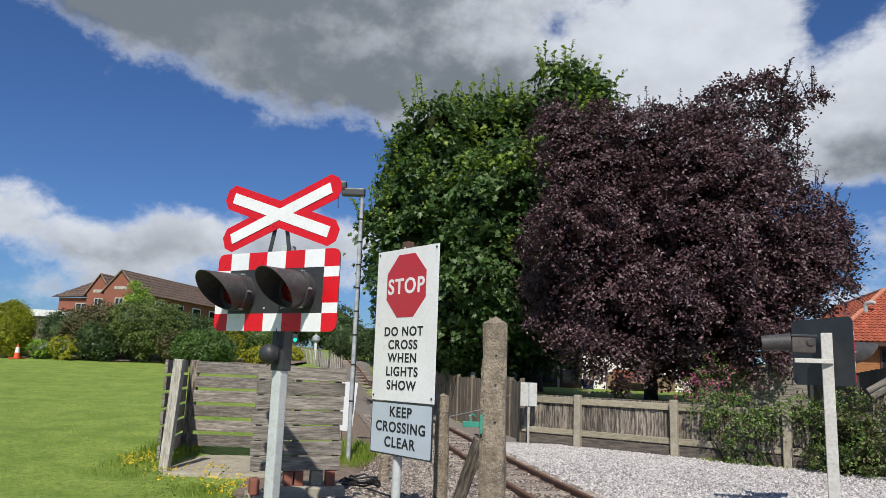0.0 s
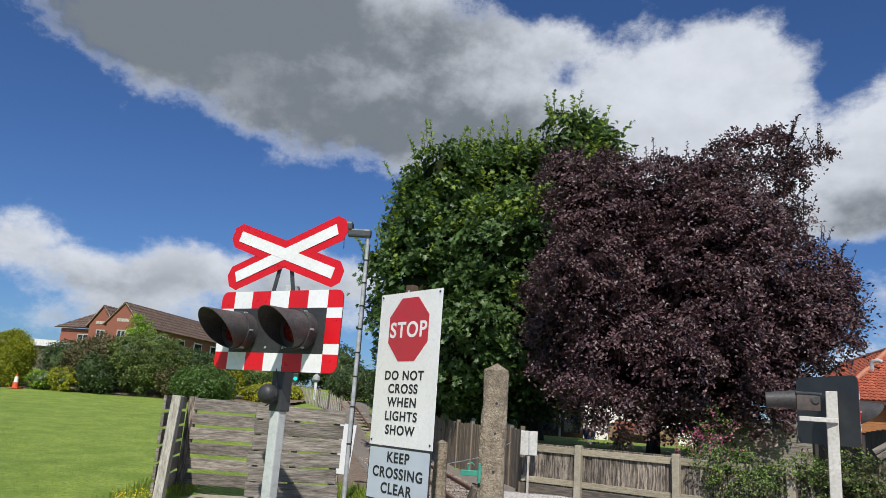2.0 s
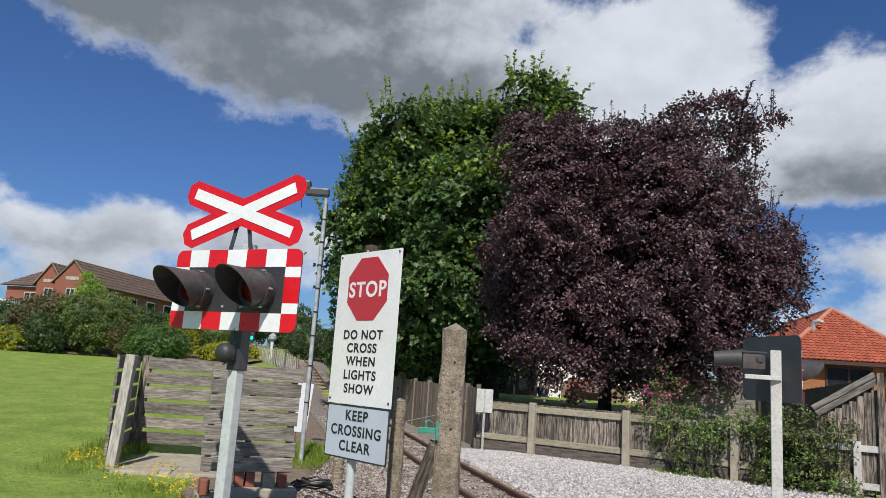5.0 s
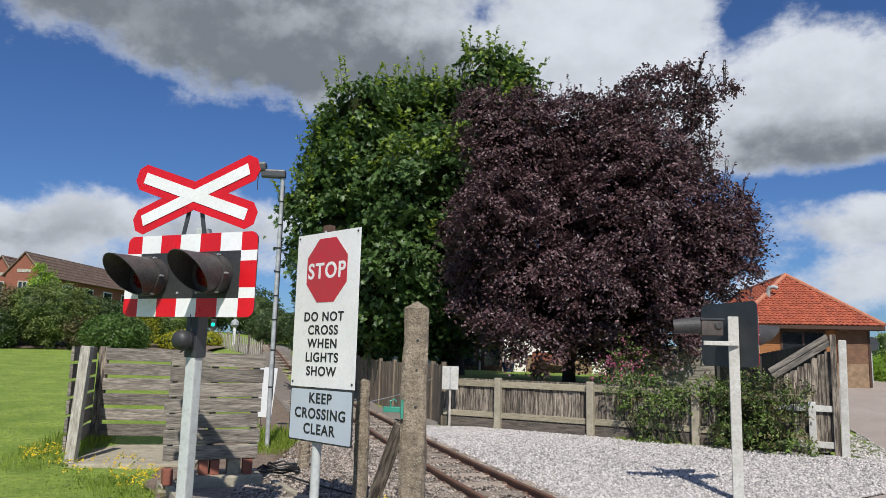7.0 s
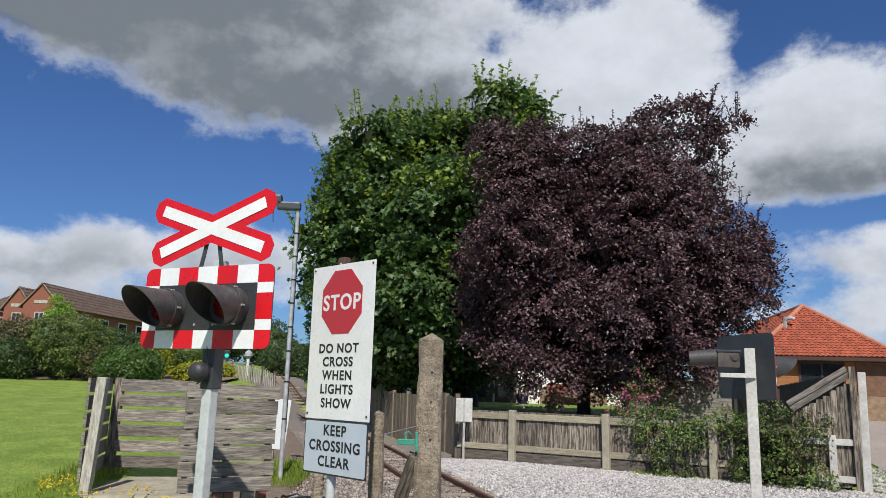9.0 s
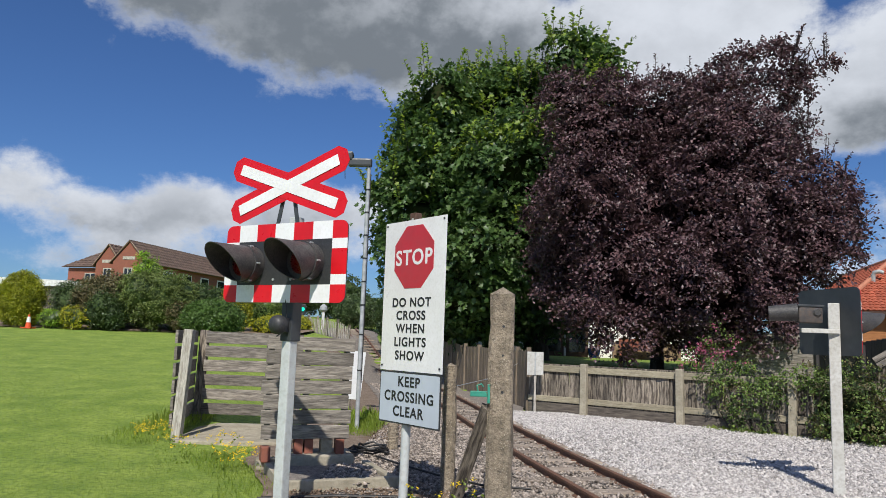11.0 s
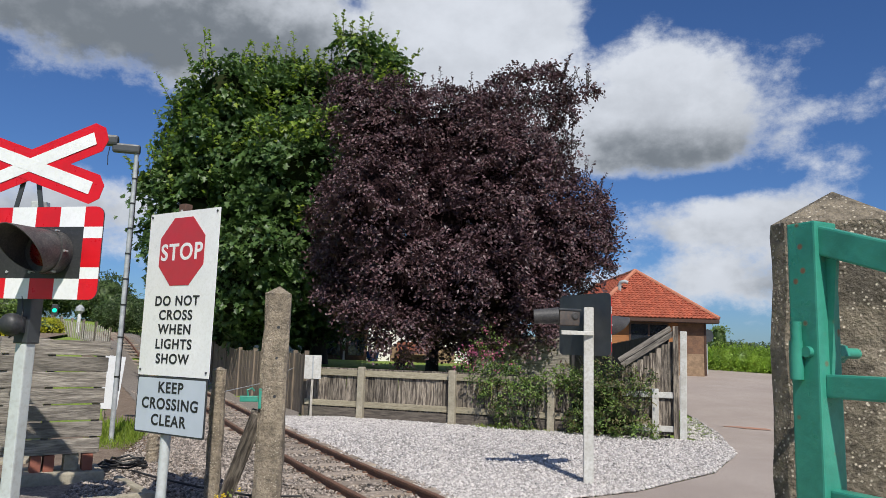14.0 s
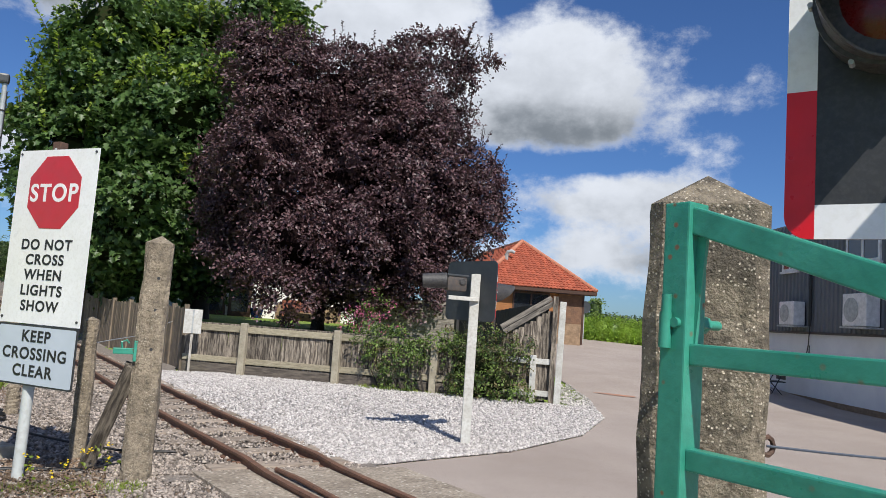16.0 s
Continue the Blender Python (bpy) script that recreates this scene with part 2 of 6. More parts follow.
DARK_BOARD = material("dark_stained_boards", (0.045, 0.042, 0.042), 0.8, color2=(0.025, 0.024, 0.025), scale=3, bump=0.4, bump_scale=14, stretch=(8, 8, 1.0), per=0.2)
WOOD_RAIL = material("pale_mossy_rail", (0.42, 0.37, 0.27), 0.85, color2=(0.26, 0.23, 0.16), scale=4, fine=((0.12, 0.11, 0.06), 14, 0.6), bump=0.4, bump_scale=14, stretch=(1.2, 9, 9), per=0.15)
WORN_RED = material("worn_red_paint", (0.42, 0.13, 0.1), 0.7, color2=(0.5, 0.42, 0.38), scale=14)
WOOD_DARK = material("dark_brown_board", (0.16, 0.135, 0.11), 0.85, color2=(0.06, 0.05, 0.042), scale=4, bump=0.5, bump_scale=14, stretch=(1.2, 9, 9))
SLEEPER = material("sleeper_wood", (0.36, 0.3, 0.24), 0.9, color2=(0.2, 0.16, 0.13), scale=4, bump=0.5, bump_scale=16, stretch=(1.2, 8, 8), per=0.25)
GREEN_PAINT = material("teal_gate_paint", (0.03, 0.25, 0.175), 0.35, color2=(0.055, 0.31, 0.225), scale=6, fine=((0.02, 0.14, 0.1), 18, 0.4), spots=((0.2, 0.11, 0.055), 34, 0.24), bump=0.08)
GRASS_GROUND = material("lawn_ground", (0.15, 0.235, 0.025), 0.9, color2=(0.27, 0.35, 0.055), scale=1.6, fine=((0.07, 0.13, 0.014), 15, 0.85), bump=0.9, bump_scale=60)
TARMAC = material("tarmac", (0.33, 0.275, 0.24), 0.9, color2=(0.4, 0.34, 0.3), scale=0.5, fine=((0.1, 0.09, 0.08), 110, 0.6), bump=0.3, bump_scale=150)
GRAVEL = material("white_gravel", (0.5, 0.48, 0.47), 0.85, color2=(0.3, 0.285, 0.28), scale=22, fine=((0.15, 0.14, 0.14), 45, 0.6), bump=1.0, bump_scale=40)
STONE = material("white_stones", (0.5, 0.475, 0.46), 0.8, color2=(0.36, 0.335, 0.32), scale=12, island=0.45)
BALLAST = material("ballast", (0.3, 0.265, 0.23), 0.9, color2=(0.17, 0.145, 0.125), scale=18, fine=((0.05, 0.045, 0.04), 40, 0.6), bump=1.0, bump_scale=35)
BALLAST_STONE = material("ballast_stones", (0.34, 0.295, 0.255), 0.85, color2=(0.21, 0.175, 0.15), scale=12, island=0.65)
SOIL = material("brown_litter_soil", (0.17, 0.12, 0.085), 0.95, color2=(0.26, 0.2, 0.15), scale=6, fine=((0.05, 0.035, 0.025), 40, 0.7), bump=0.9, bump_scale=50)
BRICK = material("red_brick", (0.27, 0.095, 0.06), 0.85, color2=(0.22, 0.08, 0.055), scale=9, bump=0.2)
BROWN_ROOF = material("brown_roof_tile", (0.15, 0.098, 0.075), 0.85, color2=(0.09, 0.062, 0.05), scale=6, island=0.15)
BARGE = material("buff_barge_board", (0.4, 0.3, 0.2), 0.7, color2=(0.3, 0.22, 0.15), scale=5)
ORANGE_ROOF = material("orange_clay_tile", (0.40, 0.105, 0.055), 0.75, color2=(0.30, 0.075, 0.04), scale=3, island=0.16, per=0.1)
ORANGE_TRIM = material("orange_ridge_mortar", (0.5, 0.2, 0.12), 0.8)
CEDAR = material("orange_timber_cladding", (0.36, 0.15, 0.05), 0.6, color2=(0.28, 0.11, 0.035), scale=4, stretch=(1, 1, 8))
WHITE_WALL = material("white_render", (0.78, 0.77, 0.74), 0.8, color2=(0.7, 0.69, 0.66), scale=2)
DARKWOOD = material("dark_brown_joinery", (0.07, 0.035, 0.022), 0.5)
GLASS_DARK = material("window_glass", (0.02, 0.024, 0.03), 0.06, spec=0.8)
CLADDING = material("dark_grey_metal_cladding", (0.12, 0.13, 0.145), 0.5, 0.1, color2=(0.14, 0.15, 0.165), scale=1.5)
PALE_WALL = material("pale_grey_blockwork", (0.78, 0.79, 0.8), 0.85, color2=(0.7, 0.71, 0.73), scale=1.5)
UPVC = material("white_plastic", (0.8, 0.8, 0.8), 0.35)
GUTTER = material("dark_fascia", (0.035, 0.032, 0.035), 0.5)
STONEWALL = material("rubble_stone", (0.32, 0.22, 0.14), 0.9, color2=(0.2, 0.135, 0.085), scale=7, bump=0.6, bump_scale=15)
BROWN_STONE = material("brown_stone", (0.2, 0.11, 0.065), 0.9, color2=(0.13, 0.075, 0.05), scale=7, bump=0.6, bump_scale=15)
BARK = material("dark_bark", (0.06, 0.05, 0.042), 0.95, color2=(0.03, 0.026, 0.022), scale=9, bump=0.9, bump_scale=20, stretch=(3, 3, 0.6))
POT = material("blue_glaze", (0.015, 0.04, 0.16), 0.2)
CABLE = material("black_cable", (0.02, 0.02, 0.02), 0.5)
CABLE_GREY = material("dull_blue_wire", (0.1, 0.12, 0.16), 0.5, 0.3)
CONE = material("orange_cone", (0.7, 0.09, 0.02), 0.5)
PURPLE_LEAF = leaf_material("purple_leaf", (0.036, 0.018, 0.022), (0.15, 0.082, 0.09), 0.12, 0.45)
GREEN_LEAF = leaf_material("maple_leaf", (0.04, 0.088, 0.024), (0.11, 0.185, 0.05), 0.33, 0.45)
MAPLE_TOP = leaf_material("young_maple_leaf", (0.13, 0.22, 0.022), (0.29, 0.38, 0.05), 0.45, 0.5)
SHRUB_LEAF = leaf_material("shrub_leaf", (0.085, 0.155, 0.03), (0.21, 0.29, 0.07), 0.35)
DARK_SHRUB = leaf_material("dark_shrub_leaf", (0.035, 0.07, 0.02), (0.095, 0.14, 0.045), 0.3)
CLIPPED_LEAF = leaf_material("clipped_shrub_leaf", (0.05, 0.11, 0.02), (0.12, 0.2, 0.045), 0.25)
OLIVE_LEAF = leaf_material("olive_shrub_leaf", (0.085, 0.125, 0.028), (0.21, 0.265, 0.075), 0.3)
GOLD_CONIFER = leaf_material("golden_conifer_leaf", (0.15, 0.19, 0.008), (0.34, 0.35, 0.018), 0.2)
RED_SHRUB = leaf_material("bronze_shrub_leaf", (0.085, 0.075, 0.03), (0.18, 0.155, 0.065), 0.3)
YELLOW_LEAF = leaf_material("golden_leaf", (0.24, 0.27, 0.01), (0.42, 0.4, 0.018), 0.2)
HEDGE_LEAF = leaf_material("hedge_leaf", (0.16, 0.3, 0.025), (0.34, 0.5, 0.06), 0.4)
GRASS_BLADE = leaf_material("grass_blade", (0.17, 0.26, 0.03), (0.3, 0.38, 0.06), 0.5)
PINK = leaf_material("pink_petal", (0.42, 0.07, 0.17), (0.6, 0.2, 0.32), 0.3)
YELLOW_FLOWER = leaf_material("yellow_petal", (0.75, 0.5, 0.01), (0.8, 0.62, 0.02), 0.2)
# Dark fills for crown cores: the shade inside is put into the colour.
INNER_GREEN = material("inner_shade_green", (0.02, 0.035, 0.012), 0.95, color2=(0.03, 0.03, 0.015), scale=9, bump=0.8, spec=0.0)
INNER_PURPLE = material("inner_shade_purple", (0.018, 0.01, 0.012), 0.95, color2=(0.025, 0.016, 0.016), scale=9, bump=0.8, spec=0.0)

# ---- building blocks ----


def link_mesh(name, verts, faces, mat, parent=None):
    me = bpy.data.meshes.new(name)
    me.from_pydata(verts, [], faces)
    me.materials.append(mat)
    ob = new(name, me)
    ob.parent = parent
    return ob


def part(name, bm, mat, parent=None, label="", smooth=False):
    me = bpy.data.meshes.new(name)
    bmesh.ops.recalc_face_normals(bm, faces=bm.faces)
    bm.to_mesh(me)
    bm.free()
    me.materials.append(mat)
    if smooth:
        for f in me.polygons:
            f.use_smooth = True
        me.set_sharp_from_angle(angle=radians(40))
    ob = new(name, me)
    ob.parent = parent
    if label:
        tagged(ob, label)
    return ob


def thing(name, m, label, category, group="", kind=""):
    ob = new(name)
    ob.empty_display_size = 0.1
    ob.matrix_world = m
    return tagged(ob, label, category, group, kind)


def box(x0, y0, z0, x1, y1, z1, bevel=0.0, bm=None, m=None):
    own = bm is None
    bm = bmesh.new() if own else bm
    vs = [bm.verts.new(Vector((x, y, z)) if m is None else m @ Vector((x, y, z))) for z in (z0, z1) for y in (y0, y1) for x in (x0, x1)]
    for f in ((0, 2, 3, 1), (4, 5, 7, 6), (0, 1, 5, 4), (2, 6, 7, 3), (0, 4, 6, 2), (1, 3, 7, 5)):
        bm.faces.new([vs[i] for i in f])
    if own and bevel:
        bmesh.ops.bevel(bm, geom=bm.edges[:], offset=bevel, segments=2, affect="EDGES", profile=0.6)
    return bm


def tube(points, radius, sides=10, bm=None, cap=True):
    """A round bar through the points; radius: one number or one a point."""
    bm = bmesh.new() if bm is None else bm
    pts = [Vector(p) for p in points]
    rad = [radius] * len(pts) if isinstance(radius, (int, float)) else radius
    rings, side = [], None
    for i, p in enumerate(pts):
        d = (pts[min(i + 1, len(pts) - 1)] - pts[max(i - 1, 0)]).normalized()
        if side is None:
            side = d.orthogonal().normalized()
        side = (side - d * side.dot(d)).normalized()
        up = d.cross(side)
        rings.append([bm.verts.new(p + (side * math.cos(a) + up * math.sin(a)) * rad[i]) for a in (2 * math.pi * k / sides for k in range(sides))])
    for a, b in zip(rings, rings[1:]):
        for k in range(sides):
            bm.faces.new((a[k], a[(k + 1) % sides], b[(k + 1) % sides], b[k]))
    if cap:
        bm.faces.new(rings[0][::-1])
        bm.faces.new(rings[-1])
    return bm


def prism(outline, y0, y1, bm=None):
    """A plate of the given x, z outline between y0 and y1."""
    bm = bmesh.new() if bm is None else bm
    a = [bm.verts.new((x, y0, z)) for x, z in outline]
    b = [bm.verts.new((x, y1, z)) for x, z in outline]
    bm.faces.new(a)
    bm.faces.new(b[::-1])
    for i in range(len(a)):
        j = (i + 1) % len(a)
        bm.faces.new((a[j], a[i], b[i], b[j]))
    return bm


def rounded(w, h, r, n=5):
    pts = []
    for cx, cz, a0 in ((w - r, h - r, 0), (-w + r, h - r, 90), (-w + r, -h + r, 180), (w - r, -h + r, 270)):
        for k in range(n + 1):
            a = radians(a0 + 90 * k / n)
            pts.append((cx + r * math.cos(a), cz + r * math.sin(a)))
    return pts


def lettering(text, height, x, y, z, parent, mat, spread=1.0, bold=0.0):
    """Raised letters centred on x, their foot at z, on a plate that faces -y."""
    cu = bpy.data.curves.new("letters", "FONT")
    cu.body, cu.align_x, cu.size, cu.extrude, cu.offset = text, "CENTER", height / 0.72, 0.0012, bold
    cu.space_character = 1.13
    tmp = bpy.data.objects.new("letters", cu)
    scene.collection.objects.link(tmp)
    bpy.context.view_layer.update()
    me = bpy.data.meshes.new_from_object(tmp.evaluated_get(bpy.context.evaluated_depsgraph_get()))
    bpy.data.objects.remove(tmp)
    me.transform(Matrix.Translation((x, y, z)) @ Matrix.Rotation(radians(90), 4, "X") @ Matrix.Diagonal((spread, 1, 1, 1)))
    me.materials.clear()
    me.materials.append(mat)
    bm = bmesh.new()
    bm.from_mesh(me)
    bpy.data.meshes.remove(me)
    left = set(bm.faces)
    while left:
        todo, seen = [left.pop()], set()
        while todo:
            f = todo.pop()
            seen.add(f)
            for e in f.edges:
                for g in e.link_faces:
                    if g in left:
                        left.discard(g)
                        todo.append(g)
        vs, out = {}, bmesh.new()
        for f in seen:
            for v in f.verts:
                if v not in vs:
                    vs[v] = out.verts.new(v.co)
            out.faces.new([vs[v] for v in f.verts])
        part("letter", out, mat, parent)
    bm.free()


def smooth(v, a, b):
    k = np.clip((np.asarray(v, float) - a) / (b - a), 0, 1)
    return k * k * (3 - 2 * k)


def ground_height(x, y):
    x, y = np.asarray(x, float), np.asarray(y, float)
    far = np.minimum(y, 70)
    left = smooth(-x, 2.6, 6.0) * (0.05 * np.maximum(0, far - 7) + 0.02 * np.clip(-x - 6, 0, 30) * smooth(far, 8, 24))
    back = 0.022 * np.maximum(0, np.minimum(far, 60) - 26) * (1 - smooth(-x, 2.6, 6.0))
    right = smooth(x, 9.0, 13.0) * 0.06 * np.clip(y - 12.5, 0, 20)
    beyond = (x - 2.8) * 0.574 + (y - 15.95) * 0.819
    inside = (x - 1.7) * 0.92 + (y - 17.8) * 0.38
    garden = 0.98 * smooth(beyond, 0.3, 2.2) * smooth(inside, 0.3, 1.8) * (1 - smooth(x - 0.25 * (y - 13), 8.0, 8.8))
    return np.maximum(np.maximum(left, back), np.maximum(right, garden))


TY, TX = (-8.0, 0.0, 3.0, 5.3, 6.4, 7.25, 9.35, 10.3, 12.65, 14.6, 19.55, 23.0, 30.0, 46.0), (6.2, 3.6, 2.85, 2.25, 1.96, 1.73, 1.29, 1.1, 0.74, 0.33, -0.5, -1.2, -2.95, -7.0)
TRACK = np.polyfit(TY, TX, 5)


def track_x(y):
    return np.polyval(TRACK, y)


def strip(name, ys, left, right, lift, mat, columns=12, ragged=0.0, kind="structure", label="", category="", parent=None):
    """A sheet laid on the ground between two edges, given as functions of y."""
    rng = np.random.RandomState(len(name))
    verts, faces = [], []
    for i, y in enumerate(ys):
        a, b = float(left(y)), float(right(y))
        a, b = a + ragged * rng.uniform(-1, 1), b + ragged * rng.uniform(-1, 1)
        for k in range(columns + 1):
            x = a + (b - a) * k / columns
            verts.append((x, float(y), float(ground_height(x, y)) + lift))
    n = columns + 1
    for i in range(len(ys) - 1):
        for k in range(columns):
            faces.append((i * n + k, i * n + k + 1, (i + 1) * n + k + 1, (i + 1) * n + k))
    return tagged(link_mesh(name, verts, faces, mat, parent), label, category, kind=kind)


def scatter_mesh(name, mat, P, axis_u, axis_v, size, fold=0.25, parent=None):
    """Many small leaves in one mesh: centre, two unit axes and size for each; every leaf is a folded diamond."""
    n = len(P)
    size = np.broadcast_to(np.asarray(size, float).reshape(-1, 1), (n, 1))
    w = np.cross(axis_u, axis_v)
    v = np.empty((n, 4, 3))
    v[:, 0] = P - axis_u * size * 0.5
    v[:, 1] = P + axis_v * size * 0.36 + w * size * fold
    v[:, 2] = P + axis_u * size * 0.5
    v[:, 3] = P - axis_v * size * 0.36 + w * size * fold
    idx = np.arange(n)[:, None] * 4
    tri = np.concatenate([idx + (0, 1, 2), idx + (0, 2, 3)], 1).reshape(-1)
    me = bpy.data.meshes.new(name)
    me.vertices.add(4 * n)
    me.vertices.foreach_set("co", v.reshape(-1))
    me.loops.add(len(tri))
    me.loops.foreach_set("vertex_index", tri.astype(np.int32))
    me.polygons.add(2 * n)
    me.polygons.foreach_set("loop_start", np.arange(0, 6 * n, 3, dtype=np.int32))
    me.update(calc_edges=True)
    me.materials.append(mat)
    ob = new(name, me)
    ob.parent = parent
    return ob


def unit(v):
    return v / np.maximum(np.linalg.norm(v, axis=1, keepdims=True), 1e-9)


def foliage(name, mat, lobes, per_m2, leaf, seed, parent=None, sprigs=7, sprig=0.22, rise=0.3, depth=0.35, floor=None, clump=0.0):
    """Leaves in sprigs round the skins of the lobes (x, y, z, rx, ry, rz), thinning inwards."""
    rng = np.random.RandomState(seed)
    lobes = np.array(lobes, float)
    spots, normals = [], []
    for x, y, z, rx, ry, rz in lobes:
        area = 4 * math.pi * ((rx * ry) ** 1.6 / 3 + (rx * rz) ** 1.6 / 3 + (ry * rz) ** 1.6 / 3) ** (1 / 1.6)
        k = max(6, int(area * per_m2 / sprigs))
        d = unit(rng.normal(size=(k, 3)))
        r = 1.0 - depth * rng.rand(k, 1) ** 2 + 0.07 * rng.normal(size=(k, 1))
        spots.append(np.array((x, y, z)) + d * r * (rx, ry, rz))
        normals.append(d)
    spots, normals = np.concatenate(spots), np.concatenate(normals)
    keep = np.ones(len(spots), bool)
    for x, y, z, rx, ry, rz in lobes:
        keep &= np.linalg.norm((spots - (x, y, z)) / (rx, ry, rz), axis=1) > 0.6
    spots, normals = spots[keep], normals[keep]
    if clump:
        wave = sum(np.sin(spots @ (rng.normal(size=3) * 5.2 / clump) + rng.uniform(0, 6.28)) for _ in range(5))
        spots = spots + normals * (wave[:, None] * 0.045 * clump)
        stay = rng.rand(len(spots)) < np.clip(0.72 + 0.24 * wave, 0.12, 1.0)
        spots, normals = spots[stay], normals[stay]
    way = unit(normals + (0, 0, rise) + 0.7 * rng.normal(size=spots.shape))
    t = np.tile(np.linspace(0, 1, sprigs), len(spots))[:, None]
    P = np.repeat(spots, sprigs, 0) + np.repeat(way, sprigs, 0) * t * sprig * 2 + rng.normal(size=(len(spots) * sprigs, 3)) * sprig * 0.33
    if floor is not None:
        P[:, 2] = np.maximum(P[:, 2], floor + 0.02)
    u = unit(np.repeat(way, sprigs, 0) * 0.4 + rng.normal(size=P.shape))
    v = unit(np.cross(u, unit(np.repeat(normals, sprigs, 0) * 0.8 + (0, 0, 0.5) + 0.6 * rng.normal(size=P.shape))))
    return scatter_mesh(name, mat, P, u, v, leaf * rng.uniform(0.65, 1.25, len(P)), parent=parent)

# ---- ground ----


def axis(near_lo, near_hi, step, far):
    a = np.arange(near_lo, near_hi + step, step)
    out = np.geomspace(step, far, 24)
    return np.concatenate([near_lo - np.cumsum(out)[::-1], a, near_hi + step + np.cumsum(out)])


def make_ground():
    xs, ys = axis(-36, 34, 0.5, 700), axis(-10, 60, 0.5, 700)
    X, Y = np.meshgrid(xs, ys)
    Z = ground_height(np.clip(X, -60, 60), Y) - 0.004 * np.hypot(np.maximum(0, np.abs(X) - 60), np.maximum(0, np.abs(Y) - 70))
    Z = Z + 0.015 * np.sin(X * 1.3 + 2) * np.cos(Y * 0.9) * (np.hypot(X, Y) > 8)
    n = len(xs)
    faces = [(j * n + i, j * n + i + 1, (j + 1) * n + i + 1, (j + 1) * n + i) for j in range(len(ys) - 1) for i in range(n - 1)]
    ob = link_mesh("ground", np.stack([X, Y, Z], -1).reshape(-1, 3).tolist(), faces, GRASS_GROUND)
    for f in ob.data.polygons:
        f.use_smooth = True
    return tagged(ob, "short mown green lawn rising gently to the far shrubs", "lawn", kind="structure")


make_ground()
ARC_Y, ARC_X = (7.0, 7.27, 7.65, 8.76, 10.38, 13.19, 15.47, 22.0, 34.0), (2.6, 3.4, 4.66, 6.48, 8.05, 9.73, 10.8, 13.0, 17.0)


def arc_x(y):
    return np.interp(y, ARC_Y, ARC_X)


def fence_x(y):
    return 2.8 + (15.95 - y) * 1.428


strip("road", np.concatenate([np.arange(-12, 7, 0.5), np.arange(7, 34, 0.25)]), lambda y: np.interp(y, (-12, 4.6, 5.6, 6.6, 7.0), (-3.0, -2.0, -0.6, 0.9, 2.6)) if y < 7 else arc_x(y), lambda y: 40.0, 0.03, TARMAC, 60, label="worn pinkish grey tarmac road curving past the gravel", category="road")
strip("soil_bed", np.arange(5.0, 30, 0.25), lambda y: np.interp(y, (5.0, 6.5, 7.5, 9.0, 12.0, 13, 16.0, 20.0, 30.0), (-1.35, -1.6, -1.8, -2.5, -2.9, -2.4, -2.3, -3.0, -5.6)), lambda y: track_x(y) - 0.8, 0.035, SOIL, 24, 0.06, label="brown soil with dead leaves between lawn and track", category="soil")
strip("ballast_bed", np.arange(6.5, 46, 0.25), lambda y: track_x(y) - 1.15 - 0.5 * smooth(y, 7, 12), lambda y: track_x(y) + 0.95 + 0.75 * smooth(y, 14.5, 17.5), 0.05, BALLAST, 16, 0.05, label="grey brown stone ballast under the narrow track", category="ballast")
strip("gravel_bed", np.arange(7.05, 16.4, 0.15), lambda y: min(track_x(y) + 0.62, arc_x(y)), lambda y: max(min(arc_x(y), fence_x(y) + 0.1 if y > 12.0 else 99.0), track_x(y) + 0.63), 0.038, GRAVEL, 30, 0.02, label="pale grey and white gravel bed between track and fence", category="gravel")
deck = strip("crossing_deck", np.arange(3.0, 6.9, 0.2), lambda y: track_x(y) - 0.88, lambda y: track_x(y) + 1.1, 0.075, DECK, 10, label="worn concrete crossing deck between the rails", category="crossing deck")
thick = deck.modifiers.new("thick", "SOLIDIFY")
thick.thickness, thick.offset = 0.14, -1.0


def stones(name, mat, points, lo, hi, seed, label):
    rng = np.random.RandomState(seed)
    n = len(points)
    base = np.array([(1, 0, 0), (-1, 0, 0), (0, 1, 0), (0, -1, 0), (0, 0, 1), (0, 0, -1)], float)
    v = base[None] * rng.uniform(0.55, 1.2, (n, 6, 1)) + rng.normal(size=(n, 6, 3)) * 0.22
    v *= rng.uniform(lo, hi, (n, 1, 1)) * np.array((1, 1, 0.7))
    a = rng.uniform(0, 6.28, n)
    c, s = np.cos(a)[:, None], np.sin(a)[:, None]
    v = np.stack([v[..., 0] * c - v[..., 1] * s, v[..., 0] * s + v[..., 1] * c, v[..., 2]], -1) + np.asarray(points)[:, None]
    f = np.array([(0, 2, 4), (2, 1, 4), (1, 3, 4), (3, 0, 4), (2, 0, 5), (1, 2, 5), (3, 1, 5), (0, 3, 5)])
    tri = (np.arange(n)[:, None, None] * 6 + f[None]).reshape(-1)
    me = bpy.data.meshes.new(name)
    me.vertices.add(6 * n)
    me.vertices.foreach_set("co", v.reshape(-1))
    me.loops.add(len(tri))
    me.loops.foreach_set("vertex_index", tri.astype(np.int32))
    me.polygons.add(8 * n)
    me.polygons.foreach_set("loop_start", np.arange(0, 24 * n, 3, dtype=np.int32))
    me.update(calc_edges=True)
    me.materials.append(mat)
    return tagged(new(name, me), label, "gravel", kind="stuff")


